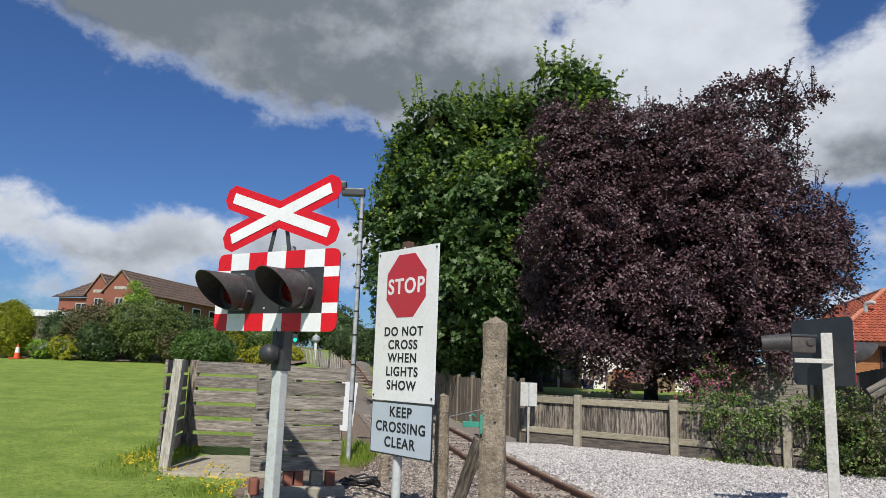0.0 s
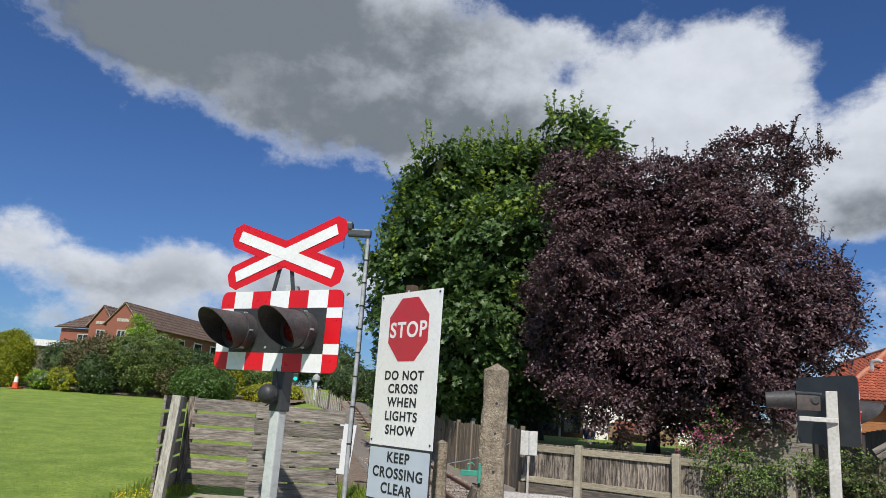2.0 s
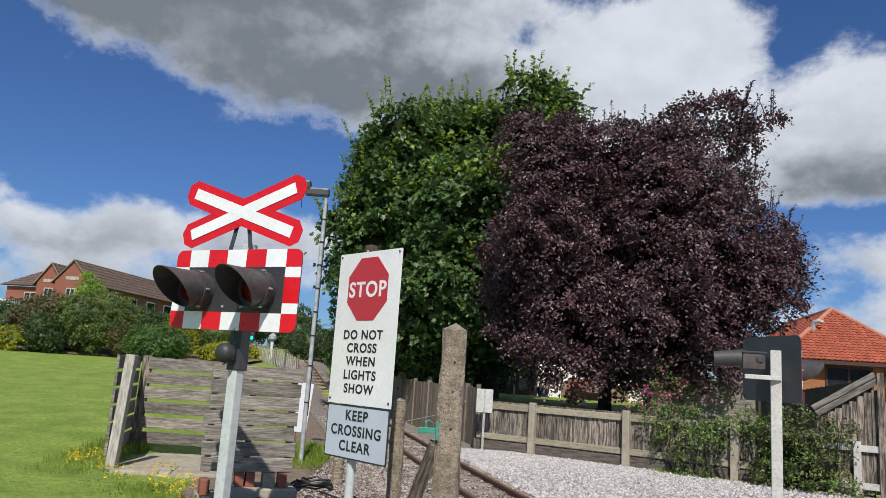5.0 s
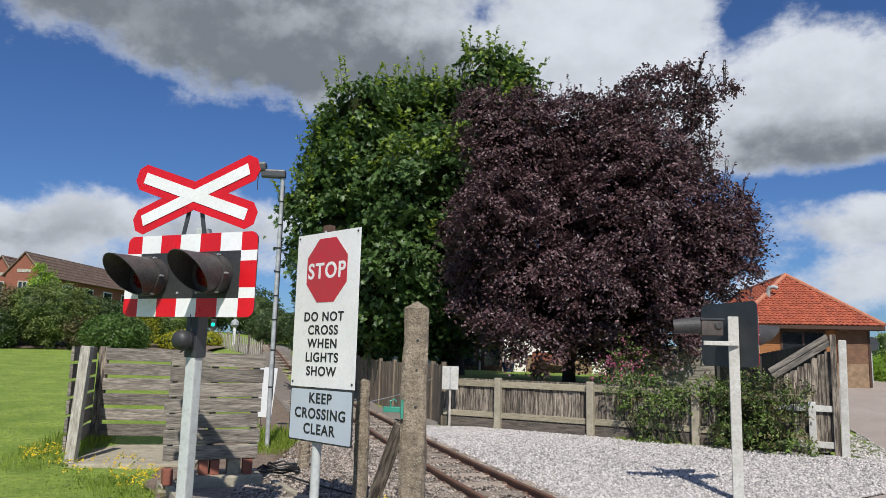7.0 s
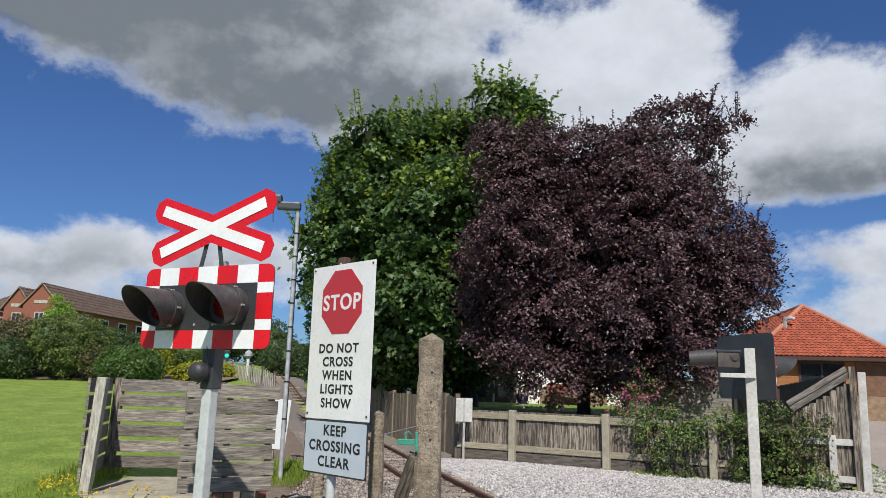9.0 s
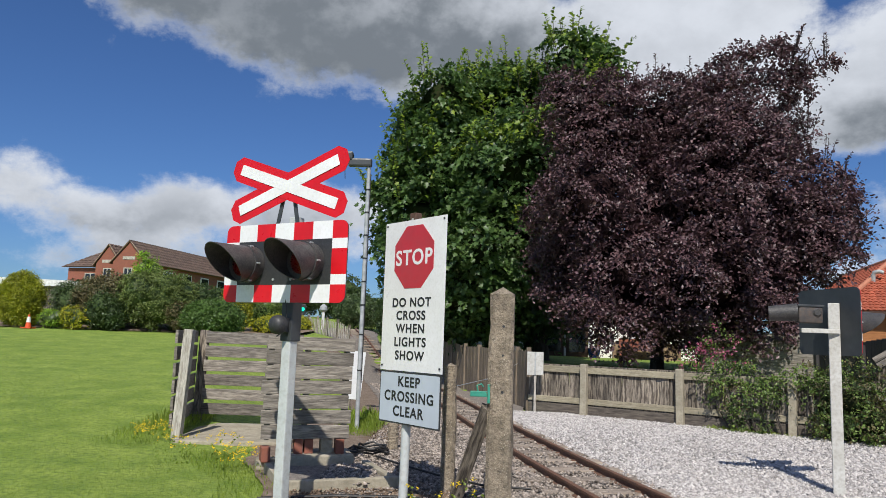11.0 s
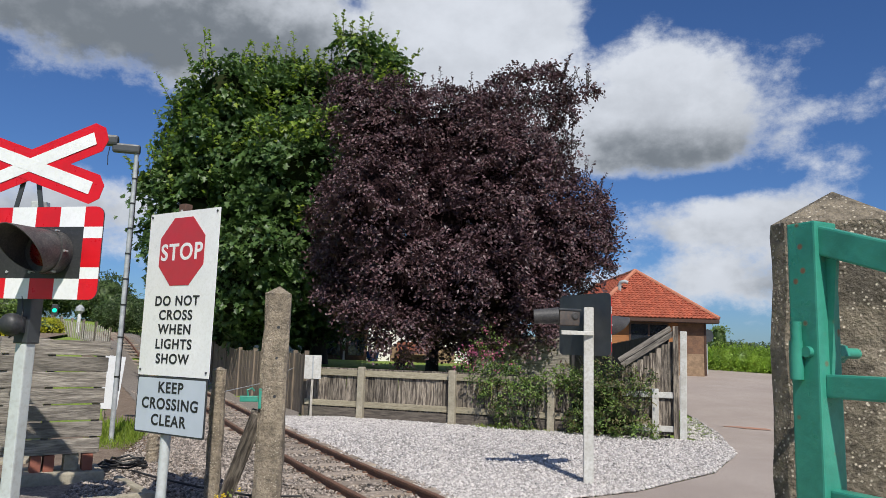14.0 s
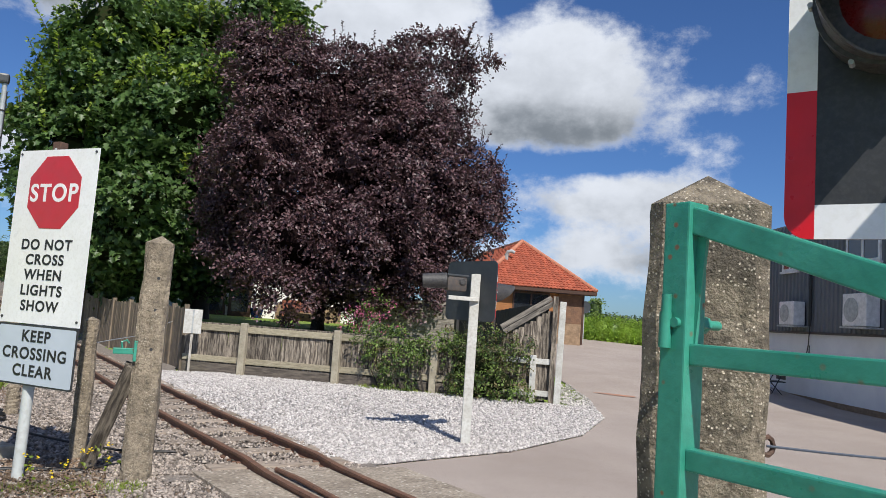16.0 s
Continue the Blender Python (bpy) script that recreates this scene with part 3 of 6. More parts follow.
def spread(n, seed, y0, y1, left, right, lift, power=1.0):
    rng = np.random.RandomState(seed)
    y = y0 + (y1 - y0) * rng.rand(n) ** power
    a, b = np.array([left(v) for v in y]), np.array([right(v) for v in y])
    x = a + (b - a) * rng.rand(n)
    keep = b > a + 0.05
    x, y = x[keep], y[keep]
    return np.stack([x, y, ground_height(x, y) + lift], 1)


stones("gravel_stones", STONE, np.concatenate([spread(56000, 3, 7.1, 16.3, lambda y: min(track_x(y) + 0.6, arc_x(y)), lambda y: min(arc_x(y), fence_x(y) if y > 12.0 else 99.0), 0.05, 1.2), spread(1500, 4, 12.1, 15.6, lambda y: max(8.5, fence_x(y)), lambda y: arc_x(y), 0.05)]), 0.014, 0.036, 5, "loose white and grey gravel stones in a bed")
stones("ballast_stones", BALLAST_STONE, np.concatenate([spread(26000, 6, 6.75, 24, lambda y: track_x(y) - 1.5, lambda y: track_x(y) + 0.75, 0.06, 1.6), spread(9000, 7, 6.9, 13, lambda y: -1.2, lambda y: track_x(y) - 1.0, 0.045), spread(1500, 12, 6.95, 17, lambda y: track_x(y) - 0.34, lambda y: track_x(y) + 0.34, 0.085, 1.3), spread(1300, 13, 6.95, 13, lambda y: track_x(y) - 0.75, lambda y: track_x(y) - 0.4, 0.085), spread(6500, 9, 5.3, 7.3, lambda y: -1.0, lambda y: 1.3, 0.04), spread(900, 10, 7.4, 8.5, lambda y: -1.3, lambda y: -0.75, 0.1)]), 0.011, 0.032, 8, "loose grey brown ballast stones round the track")

# ---- railway ----


def make_track():
    t = thing("railway_track", pose(0, 0, 0), "narrow railway track with rusty rails on worn sleepers", "track")
    half, ys = 0.36, np.arange(-8, 46, 0.5)
    for side in (-1, 1):
        prof = ((-0.05, 0.0), (0.05, 0.0), (0.05, 0.012), (0.012, 0.025), (0.012, 0.07), (0.028, 0.082), (0.028, 0.105), (-0.028, 0.105), (-0.028, 0.082), (-0.012, 0.07), (-0.012, 0.025), (-0.05, 0.012))
        bm, rings = bmesh.new(), []
        for y in ys:
            s = float(np.polyval(np.polyder(TRACK), y))
            nx, ny = 1 / math.hypot(1, s), -s / math.hypot(1, s)
            cx, cz = float(track_x(y)), float(ground_height(track_x(y), y)) + 0.06 - 0.04 * (1 - float(smooth(y, 6.3, 7.0)))
            rings.append([bm.verts.new((cx + nx * (side * half + px), y + ny * (side * half + px), cz + pz)) for px, pz in prof])
        for a, b in zip(rings, rings[1:]):
            for k in range(len(prof)):
                bm.faces.new((a[k], a[(k + 1) % len(prof)], b[(k + 1) % len(prof)], b[k]))
        part("rail", bm, RAIL, t, "rusty brown steel rail")
    me = bpy.data.meshes.new("sleeper")
    bm = box(-0.68, -0.11, 0.0, 0.68, 0.11, 0.06, 0.012)
    bmesh.ops.recalc_face_normals(bm, faces=bm.faces)
    bm.to_mesh(me)
    bm.free()
    me.materials.append(SLEEPER)
    rng = random.Random(4)
    y = 7.0
    while y < 45:
        s = float(np.polyval(np.polyder(TRACK), y))
        ob = new("sleeper", me)
        ob.parent = t
        ob.matrix_world = pose(float(track_x(y)) + rng.uniform(-0.03, 0.03), y, float(ground_height(track_x(y), y)) + 0.03, 0, 0, -math.degrees(math.atan(s)) * -1 * -1 + rng.uniform(-2, 2))
        y += 0.62
    for side in (-1, 1):
        for k in range(10):
            yy = 7.0 + k * 0.62
            part("rail_clip", box(float(track_x(yy)) + side * half - 0.06, yy - 0.025, 0.085, float(track_x(yy)) + side * half + 0.06, yy + 0.025, 0.105, 0.008), RAIL, t)

    part("guard_rail_end", tube([(1.70, 6.66, 0.10), (1.80, 6.2, 0.115), (1.94, 5.6, 0.1), (2.1, 5.0, 0.09)], [0.022, 0.024, 0.024, 0.022], 8), RAIL, t, "rusty guard rail end lying in the deck", True)


make_track()

# ---- signs and signals ----


def signal_head(root, z, w, h, rim=((0.22, 0), (0.56, 1), (0.22, 0)), side=0.115, row_share=0.22):
    """The backing board with its chequered rim, two hooded lamps and brackets; faces -y."""
    part("backing_board", prism([(x, zz + z) for x, zz in rounded(w, h, 0.07)], -0.004, 0.006), BOARD_BACK, root, "dark grey backing board")
    col, row = side * 2 * w, row_share * 2 * h
    inner = (2 * w - 2 * col) / 5
    part("black_panel", box(-w + col, -0.007, z - h + row, w - col, -0.0042, z + h - row), BLACK, root, "black panel behind the lamps")
    for top in (1, -1):
        z0, z1 = (z + h - row, z + h) if top > 0 else (z - h, z - h + row)
        for k in range(5):
            part("rim_square", box(-w + col + k * inner, -0.008, z0, -w + col + (k + 1) * inner, -0.0045, z1), WHITE if k % 2 == 0 else RED, root)
        for sx in (-1, 1):
            pts = [(x, zz) for x, zz in rounded(w, h, 0.07) if zz * top > 0 and x * sx > 0]
            pts = [(x, zz + z) for x, zz in pts]
            ring = pts + [(sx * (w - col), z + top * h), (sx * (w - col), z + top * (h - row)), (sx * w, z + top * (h - row))]
            cx, cz = sum(p[0] for p in ring) / len(ring), sum(p[1] for p in ring) / len(ring)
            ring.sort(key=lambda p: math.atan2(p[1] - cz, p[0] - cx))
            part("rim_corner", prism(ring, -0.008, -0.0045), RED, root)
    left = 2 * h - 2 * row
    for sx in (-1, 1):
        x0, x1 = (w - col, w) if sx > 0 else (-w, -w + col)
        zz = z - h + row
        for share, red in rim:
            part("rim_square", box(x0, -0.008, zz, x1, -0.0045, zz + share * left), RED if red else WHITE, root)
            zz += share * left


def hooded_lamp(root, x, z, y=-0.01, r=0.155, length=0.50):
    lamp = part("lamp", tube([(x, y, z), (x, y - 0.1, z)], r * 1.03, 28), HOOD, root, "black lamp housing", True)
    part("lens", tube([(x, y - 0.1, z), (x, y - 0.112, z), (x, y - 0.13, z)], [r * 0.86, r * 0.8, r * 0.3], 28), LENS, lamp, "unlit dark red glass lens", True)
    bm, n = bmesh.new(), 36
    rows = []
    for rr in (r, r * 0.965):
        for front in (0, 1):
            ring = []
            for k in range(n):
                a = 2 * math.pi * k / n
                up = 0.5 + 0.5 * math.cos(a)
                reach = (0.10 + (length - 0.10) * (0.12 + 0.88 * up ** 0.8)) if front else 0.06
                ring.append(bm.verts.new((x + rr * math.sin(a) * (1 - 0.04 * front), y - reach, z + rr * math.cos(a) - 0.03 * front * reach)))
            rows.append(ring)
    for a, b in ((rows[0], rows[1]), (rows[1], rows[3]), (rows[3], rows[2])):
        for k in range(n):
            bm.faces.new((a[k], a[(k + 1) % n], b[(k + 1) % n], b[k]))
    part("hood", bm, HOOD, lamp, "long black lamp hood with slanted mouth", True)
    part("hood_ring", tube([(x, y - 0.085, z), (x, y - 0.115, z)], r * 1.07, 28), HOOD, lamp, "", True)
    for k in range(6):
        a = 2 * math.pi * (k + 0.5) / 6
        part("bolt", tube([(x + r * 1.1 * math.sin(a), y - 0.075, z + r * 1.1 * math.cos(a)), (x + r * 1.1 * math.sin(a), y - 0.11, z + r * 1.1 * math.cos(a))], 0.009, 6), GALV, lamp)


def crossing_cross(root, z, y, w, h):
    for n, s in enumerate((1, -1)):
        ang = math.atan2(h, w) * s
        ln, th, tip = math.hypot(w, h), 0.118, 0.07
        def turn(p):
            return (p[0] * math.cos(ang) - p[1] * math.sin(ang), z + p[0] * math.sin(ang) + p[1] * math.cos(ang))
        out = [(-ln, -th * 0.45), (-ln + tip, -th), (ln - tip, -th), (ln, -th * 0.45), (ln, th * 0.45), (ln - tip, th), (-ln + tip, th), (-ln, th * 0.45)]
        arm = part("cross_arm", prism([turn(p) for p in out], y - 0.004 - 0.003 * n, y - 0.002 - 0.003 * n + 0.003), RED, root, "red bordered arm of the crossing cross")
        inn = [(-ln + 0.1, -th * 0.42), (ln - 0.1, -th * 0.42), (ln - 0.1, th * 0.42), (-ln + 0.1, th * 0.42)]
        part("white_stripe", prism([turn(p) for p in inn], y - 0.0105 - 0.001 * n, y - 0.008), WHITE, arm, "white stripe")


def wigwag(m, bell=True, cross=True, w=0.694, h=0.352, z=2.207, rim=((0.22, 0), (0.56, 1), (0.22, 0)), side=0.115, row_share=0.22, lamps=((-0.375, -0.01), (0.30, 0.0)), lamp_r=0.16):
    root = thing("crossing_signal", m, "level crossing signal with two hooded red lamps and chequered board", "crossing signal", "crossing signals")
    pole = part("pole", box(0.008, 0.03, 0.12, 0.105, 0.13, 2.62, 0.012), PAINT_GREY, root, "pale grey square steel post")
    part("pole_foot", box(-0.005, 0.025, 0.0, 0.115, 0.145, 0.14, 0.012), WORN_RED, root, "worn red painted foot of the post")
    part("pole_sleeve", box(-0.008, 0.022, 1.52, 0.118, 0.148, 1.92, 0.01), BOARD_BACK, root, "dark steel sleeve")
    signal_head(root, z, w, h, rim, side, row_share)
    for lx, lz in lamps:
        hooded_lamp(root, lx, z + lz, -0.01, lamp_r)
    for x, zz in ((-0.1, z - 0.15), (0.1, z - 0.15), (-0.1, z + 0.14), (0.12, z + 0.14), (0, z)):
        part("bolt", tube([(x, -0.006, zz), (x, -0.016, zz)], 0.011, 8), GALV, root)
    if cross:
        for sx in (-1, 1):
            part("strut", box(-0.02, 0.0, 0.0, 0.02, 0.008, 0.42, m=pose(sx * 0.13, 0.02, z + h - 0.08, 0, -sx * 12, 0)), BOARD_BACK, root, "dark flat steel strut")
        crossing_cross(root, 2.895, -0.002, 0.655, 0.228)
    if bell:
        b = part("bell", tube([(0.03, -0.02, 1.66), (0.03, -0.05, 1.66), (0.03, -0.09, 1.66), (0.03, -0.115, 1.66), (0.03, -0.125, 1.66)], [0.08, 0.085, 0.078, 0.055, 0.02], 20), BLACK, root, "round black warning bell", True)
        part("bell_bracket", box(0.0, -0.02, 1.6, 0.09, 0.03, 1.72, 0.006), BLACK, b)
        part("cable", tube([(0.05, 0.0, 1.9), (0.09, -0.02, 1.75), (0.07, -0.03, 1.6), (0.0, -0.03, 1.56)], 0.006, 6), CABLE, root, "thin black cable")
    return root


wigwag(pose(-1.436, 6.174, 0, 0, 0, -27.2))
wigwag(pose(2.453, 1.007, 0, 0, 0, -58), bell=False, cross=False, h=0.5, z=2.372, rim=((0.45, 1), (0.55, 0)), side=0.061, row_share=0.104, lamps=((-0.40, 0.19), (0.25, 0.19)), lamp_r=0.2)


def back_signal():
    root = thing("crossing_signal", pose(4.30, 8.125, 0), "crossing signal seen from behind on a white square post", "crossing signal", "crossing signals")
    part("post", box(-0.058, -0.062, 0, 0.058, 0.062, 2.13, 0.008), OFFWHITE, root, "dirty white square post").matrix_local = pose(0, 0, 0, 0, 0, -24)
    head = new("head")
    head.parent = root
    head.matrix_world = pose(4.30, 8.24, 0, 0, 0, 105)
    signal_head(head, 1.925, 0.47, 0.375)
    hooded_lamp(head, -0.22, 1.92, -0.01, 0.13)
    hooded_lamp(head, 0.22, 1.92, -0.01, 0.13)
    part("side_arm", box(-0.40, -0.1, 1.79, 0.02, -0.068, 1.84, 0.006), OFFWHITE, root, "white flat steel arm")
    for z in (1.76, 2.02):
        part("clamp", box(0.05, -0.03, z, 0.2, 0.12, z + 0.03, 0.004), GALV, root, "galvanised clamp")
    lamp = part("side_lamp", box(-0.40, -0.04, 1.9, -0.13, 0.1, 2.1, 0.03), DULL_STEEL, root, "dull dark grey side lamp housing", True)
    part("side_hood", tube([(-0.38, 0.03, 2.02), (-0.66, 0.14, 2.0)], [0.1, 0.085], 20, cap=False), HOOD, lamp, "long dark hood", True)
    part("housing_cap", tube([(-0.2, -0.045, 2.02), (-0.2, -0.06, 2.02)], [0.05, 0.035], 16), HOOD, lamp, "", True)
    part("housing_lip", box(-0.41, -0.05, 2.08, -0.12, 0.11, 2.105, 0.006), BOARD_BACK, lamp)


back_signal()


def stop_sign():
    root = thing("stop_sign", pose(-0.313, 6.616, 0, 0, 0, -48), "white sign with red octagon above a pale grey plate", "sign")
    part("pole", tube([(-0.11, 0.06, 0), (-0.075, 0.06, 2.72)], 0.043, 16), PAINT_GREY, root, "pale grey round pole", True)
    part("pole_top", box(-0.12, 0.02, 2.69, -0.03, 0.1, 2.775, 0.01), RUST, root, "rusty orange pole top")
    w, y = 0.4626, -0.004
    upper = part("main_plate", prism([(-w, 1.276), (w, 1.276), (w, 2.698), (-w, 2.698)], y, 0.004), WHITE, root, "white sign plate")
    lower = part("lower_plate", prism([(x, z + 1.029) for x, z in rounded(w * 0.985, 0.24, 0.02)], y, 0.004), BLACK, root, "pale blue grey plate with black rim")
    part("lower_face", prism([(x, z + 1.029) for x, z in rounded(w * 0.985 - 0.014, 0.226, 0.016)], y - 0.003, y - 0.0005), GREY_PLATE, lower, "pale blue grey face")
    r, c = 0.297, 2.345
    octo = [(r / math.cos(radians(22.5)) * math.cos(radians(22.5 + 45 * k)), c + r / math.cos(radians(22.5)) * math.sin(radians(22.5 + 45 * k))) for k in range(8)]
    part("red_octagon", prism(octo, y - 0.003, y - 0.0005), FADED_RED, upper, "red octagon")
    lettering("STOP", 0.146, 0, y - 0.004, c - 0.073, upper, WHITE, 1.05, 0.0042)
    for text, z in (("DO NOT", 1.877), ("CROSS", 1.755), ("WHEN", 1.633), ("LIGHTS", 1.507), ("SHOW", 1.382)):
        lettering(text, 0.084, -0.015, y - 0.002, z, upper, TEXT, 1.15, 0.0026)
    for text, z in (("KEEP", 1.137), ("CROSSING", 1.0), ("CLEAR", 0.864)):
        lettering(text, 0.092, 0.0, y - 0.005, z, lower, TEXT, 1.1, 0.0026)
    for x, z in ((-w + 0.03, 2.668), (w - 0.03, 2.668), (-w + 0.03, 1.32), (w - 0.03, 1.32)):
        part("bolt", tube([(x, y, z), (x, y - 0.008, z)], 0.01, 8), BLACK, upper)
    for z in (1.0, 1.5, 2.4):
        part("clip", box(-0.155, 0.004, z - 0.02, -0.03, 0.11, z + 0.02, 0.004), GALV, root)


stop_sign()

# ---- posts and gate ----


def concrete_post(name, m, w, d, h, tip, label, holes=True, mat=None):
    root = thing(name, m, label, "post")
    bm = bmesh.new()
    rng = random.Random(int(h * 1000))
    levels = [i / 14 * (h - tip) for i in range(15)]
    rings = []
    for z in levels:
        k = 1.0 - 0.06 * z / h
        ring = []
        c = 0.028
        for sx, sy in ((-1, -1), (1, -1), (1, 1), (-1, 1)):
            X, Y = sx * w / 2 * k, sy * d / 2 * k
            a, b = ((X, Y - sy * c), (X - sx * c, Y)) if sx * sy > 0 else ((X - sx * c, Y), (X, Y - sy * c))
            for px, py in (a, b):
                ring.append(bm.verts.new((px + rng.uniform(-0.007, 0.007), py + rng.uniform(-0.007, 0.007), z)))
        rings.append(ring)
    for a, b in zip(rings, rings[1:]):
        for i in range(8):
            bm.faces.new((a[i], a[(i + 1) % 8], b[(i + 1) % 8], b[i]))
    apex = [bm.verts.new((x, y, h - abs(x) * 0.4)) for x, y in ((-w * 0.1, 0), (w * 0.1, 0.01))]
    last = rings[-1]
    mid = bm.verts.new((0, 0, h))
    for v in apex:
        bm.verts.remove(v)
    for i in range(8):
        bm.faces.new((last[i], last[(i + 1) % 8], mid))
    bm.faces.new(rings[0][::-1])
    part("shaft", bm, mat or CONC_SPECK, root, "weathered aggregate concrete shaft")
    if holes:
        for z in (0.35, 0.75, 1.12, 1.45, 1.72):
            if z < h - tip:
                part("bolt_hole", tube([(0.02, -d / 2 * 0.96 - 0.002, z), (0.02, -d / 2 * 0.9, z)], 0.014, 8), BLACK, root, "dark bolt hole")
    return root


concrete_post("concrete_gate_post", pose(0.535, 6.70, 0, 0, 0, -8), 0.235, 0.2, 2.09, 0.07, "tall weathered concrete gate post with shallow pointed top")
concrete_post("concrete_post", pose(0.05, 7.5, 0, 0, 0, -10), 0.14, 0.12, 1.34, 0.03, "short weathered concrete post beside the track", holes=False)
concrete_post("concrete_gate_post", pose(1.49, 1.30, 0, 0, 0, -40), 0.275, 0.24, 1.94, 0.085, "tall lichened concrete gate post beside the green gate", False, CONC)
concrete_post("concrete_post", pose(-1.15, 12.9, 0, 0, 0, 0), 0.13, 0.11, 1.28, 0.03, "slim weathered concrete post beside the lamp pole", holes=False)
concrete_post("concrete_post", pose(-0.78, 10.2, 0, 0, 0, 0), 0.15, 0.13, 0.42, 0.03, "low weathered concrete stub post", holes=False)

brace = thing("timber_brace", pose(0.12, 7.1, 0), "dark timber brace leaning on the concrete post", "brace")
part("beam", box(-0.06, -0.05, 0, 0.06, 0.05, 1.1, 0.006, m=None), WOOD_V, brace).matrix_local = pose(0, 0, 0, 22, 17, 0)
latch = thing("gate_latch", pose(0.42, 6.66, 1.1), "small green iron gate latch on the concrete post", "latch")
part("plate", box(-0.012, -0.06, -0.085, 0.012, 0.05, 0.085, 0.004), GREEN_PAINT, latch)
part("tongue", box(-0.17, -0.03, -0.03, -0.012, 0.02, 0.02, 0.006), GREEN_PAINT, latch)
part("hook", tube([(-0.1, -0.005, 0.02), (-0.11, -0.005, 0.07), (-0.07, -0.005, 0.085), (-0.05, -0.005, 0.06)], 0.008, 8), GREEN_PAINT, latch)


def make_gate():
    g = thing("field_gate", pose(1.262, 1.116, 0, 0, 0, -80), "teal painted steel field gate with rust patches, hung on a post", "gate")
    part("stile", box(-0.03, -0.03, 0.25, 0.03, 0.03, 1.82, 0.004), GREEN_PAINT, g)
    part("web", prism([(0.03, 1.5), (0.055, 1.78), (0.03, 1.8)], -0.004, 0.004), GREEN_PAINT, g)
    for z, n in ((1.52, 0), (1.32, 1), (1.08, 2), (0.8, 3), (0.4, 4)):
        part("rail", box(0.028, -0.016, z - 0.021, 3.4, 0.016, z + 0.021, 0.004), GREEN_PAINT, g)
    a = math.atan2(0.145, 0.42)
    part("top_brace", box(0, -0.02, -0.026, 0.98, 0.02, 0.026, 0.004), GREEN_PAINT, g).matrix_local = pose(0.0, 0, 1.793, 0, math.degrees(a), 0)
    part("end_stile", box(3.38, -0.03, 0.25, 3.44, 0.03, 1.6, 0.004), GREEN_PAINT, g)
    for z in (1.58, 0.5):
        h = part("hinge", tube([(-0.01, -0.04, z - 0.05), (-0.01, -0.04, z + 0.02)], 0.012, 14), GREEN_PAINT, g, "teal hinge with pin", True)
        part("hinge_pin", tube([(-0.012, -0.036, z), (-0.012, -0.036, z + 0.055)], 0.01, 12), GREEN_PAINT, h, "", True)
        part("hinge_bolt", tube([(0.01, -0.04, z), (0.01, 0.1, z)], 0.01, 10), GREEN_PAINT, h, "", True)
        part("hinge_nut", tube([(0.01, 0.031, z), (0.01, 0.055, z)], 0.019, 6), GREEN_PAINT, h)
    w = thing("tie_wire", pose(1.55, 1.16, 1.33), "thin blue grey wire tied to an iron eye", "wire")
    part("wire", tube([(0.0, 0.0, 0.0), (0.12, -0.05, -0.006), (0.4, -0.16, -0.015), (1.2, -0.42, -0.03)], 0.003, 6), CABLE_GREY, w)
    part("eye", tube([(0.02 * math.cos(k * 0.7), 0, 0.02 * math.sin(k * 0.7)) for k in range(10)], 0.006, 6), RUST, w)


make_gate()

# ---- fences ----


def board_mesh(name, x, y, z, mat, bevel=0.004):
    me = bpy.data.meshes.new(name)
    bm = box(-x / 2, -y / 2, 0, x / 2, y / 2, z, bevel)
    bmesh.ops.recalc_face_normals(bm, faces=bm.faces)
    bm.to_mesh(me)
    bm.free()
    me.materials.append(mat)
    return me


def place(name, me, parent, m):
    ob = new(name, me)
    ob.parent = parent
    ob.matrix_local = m
    return ob


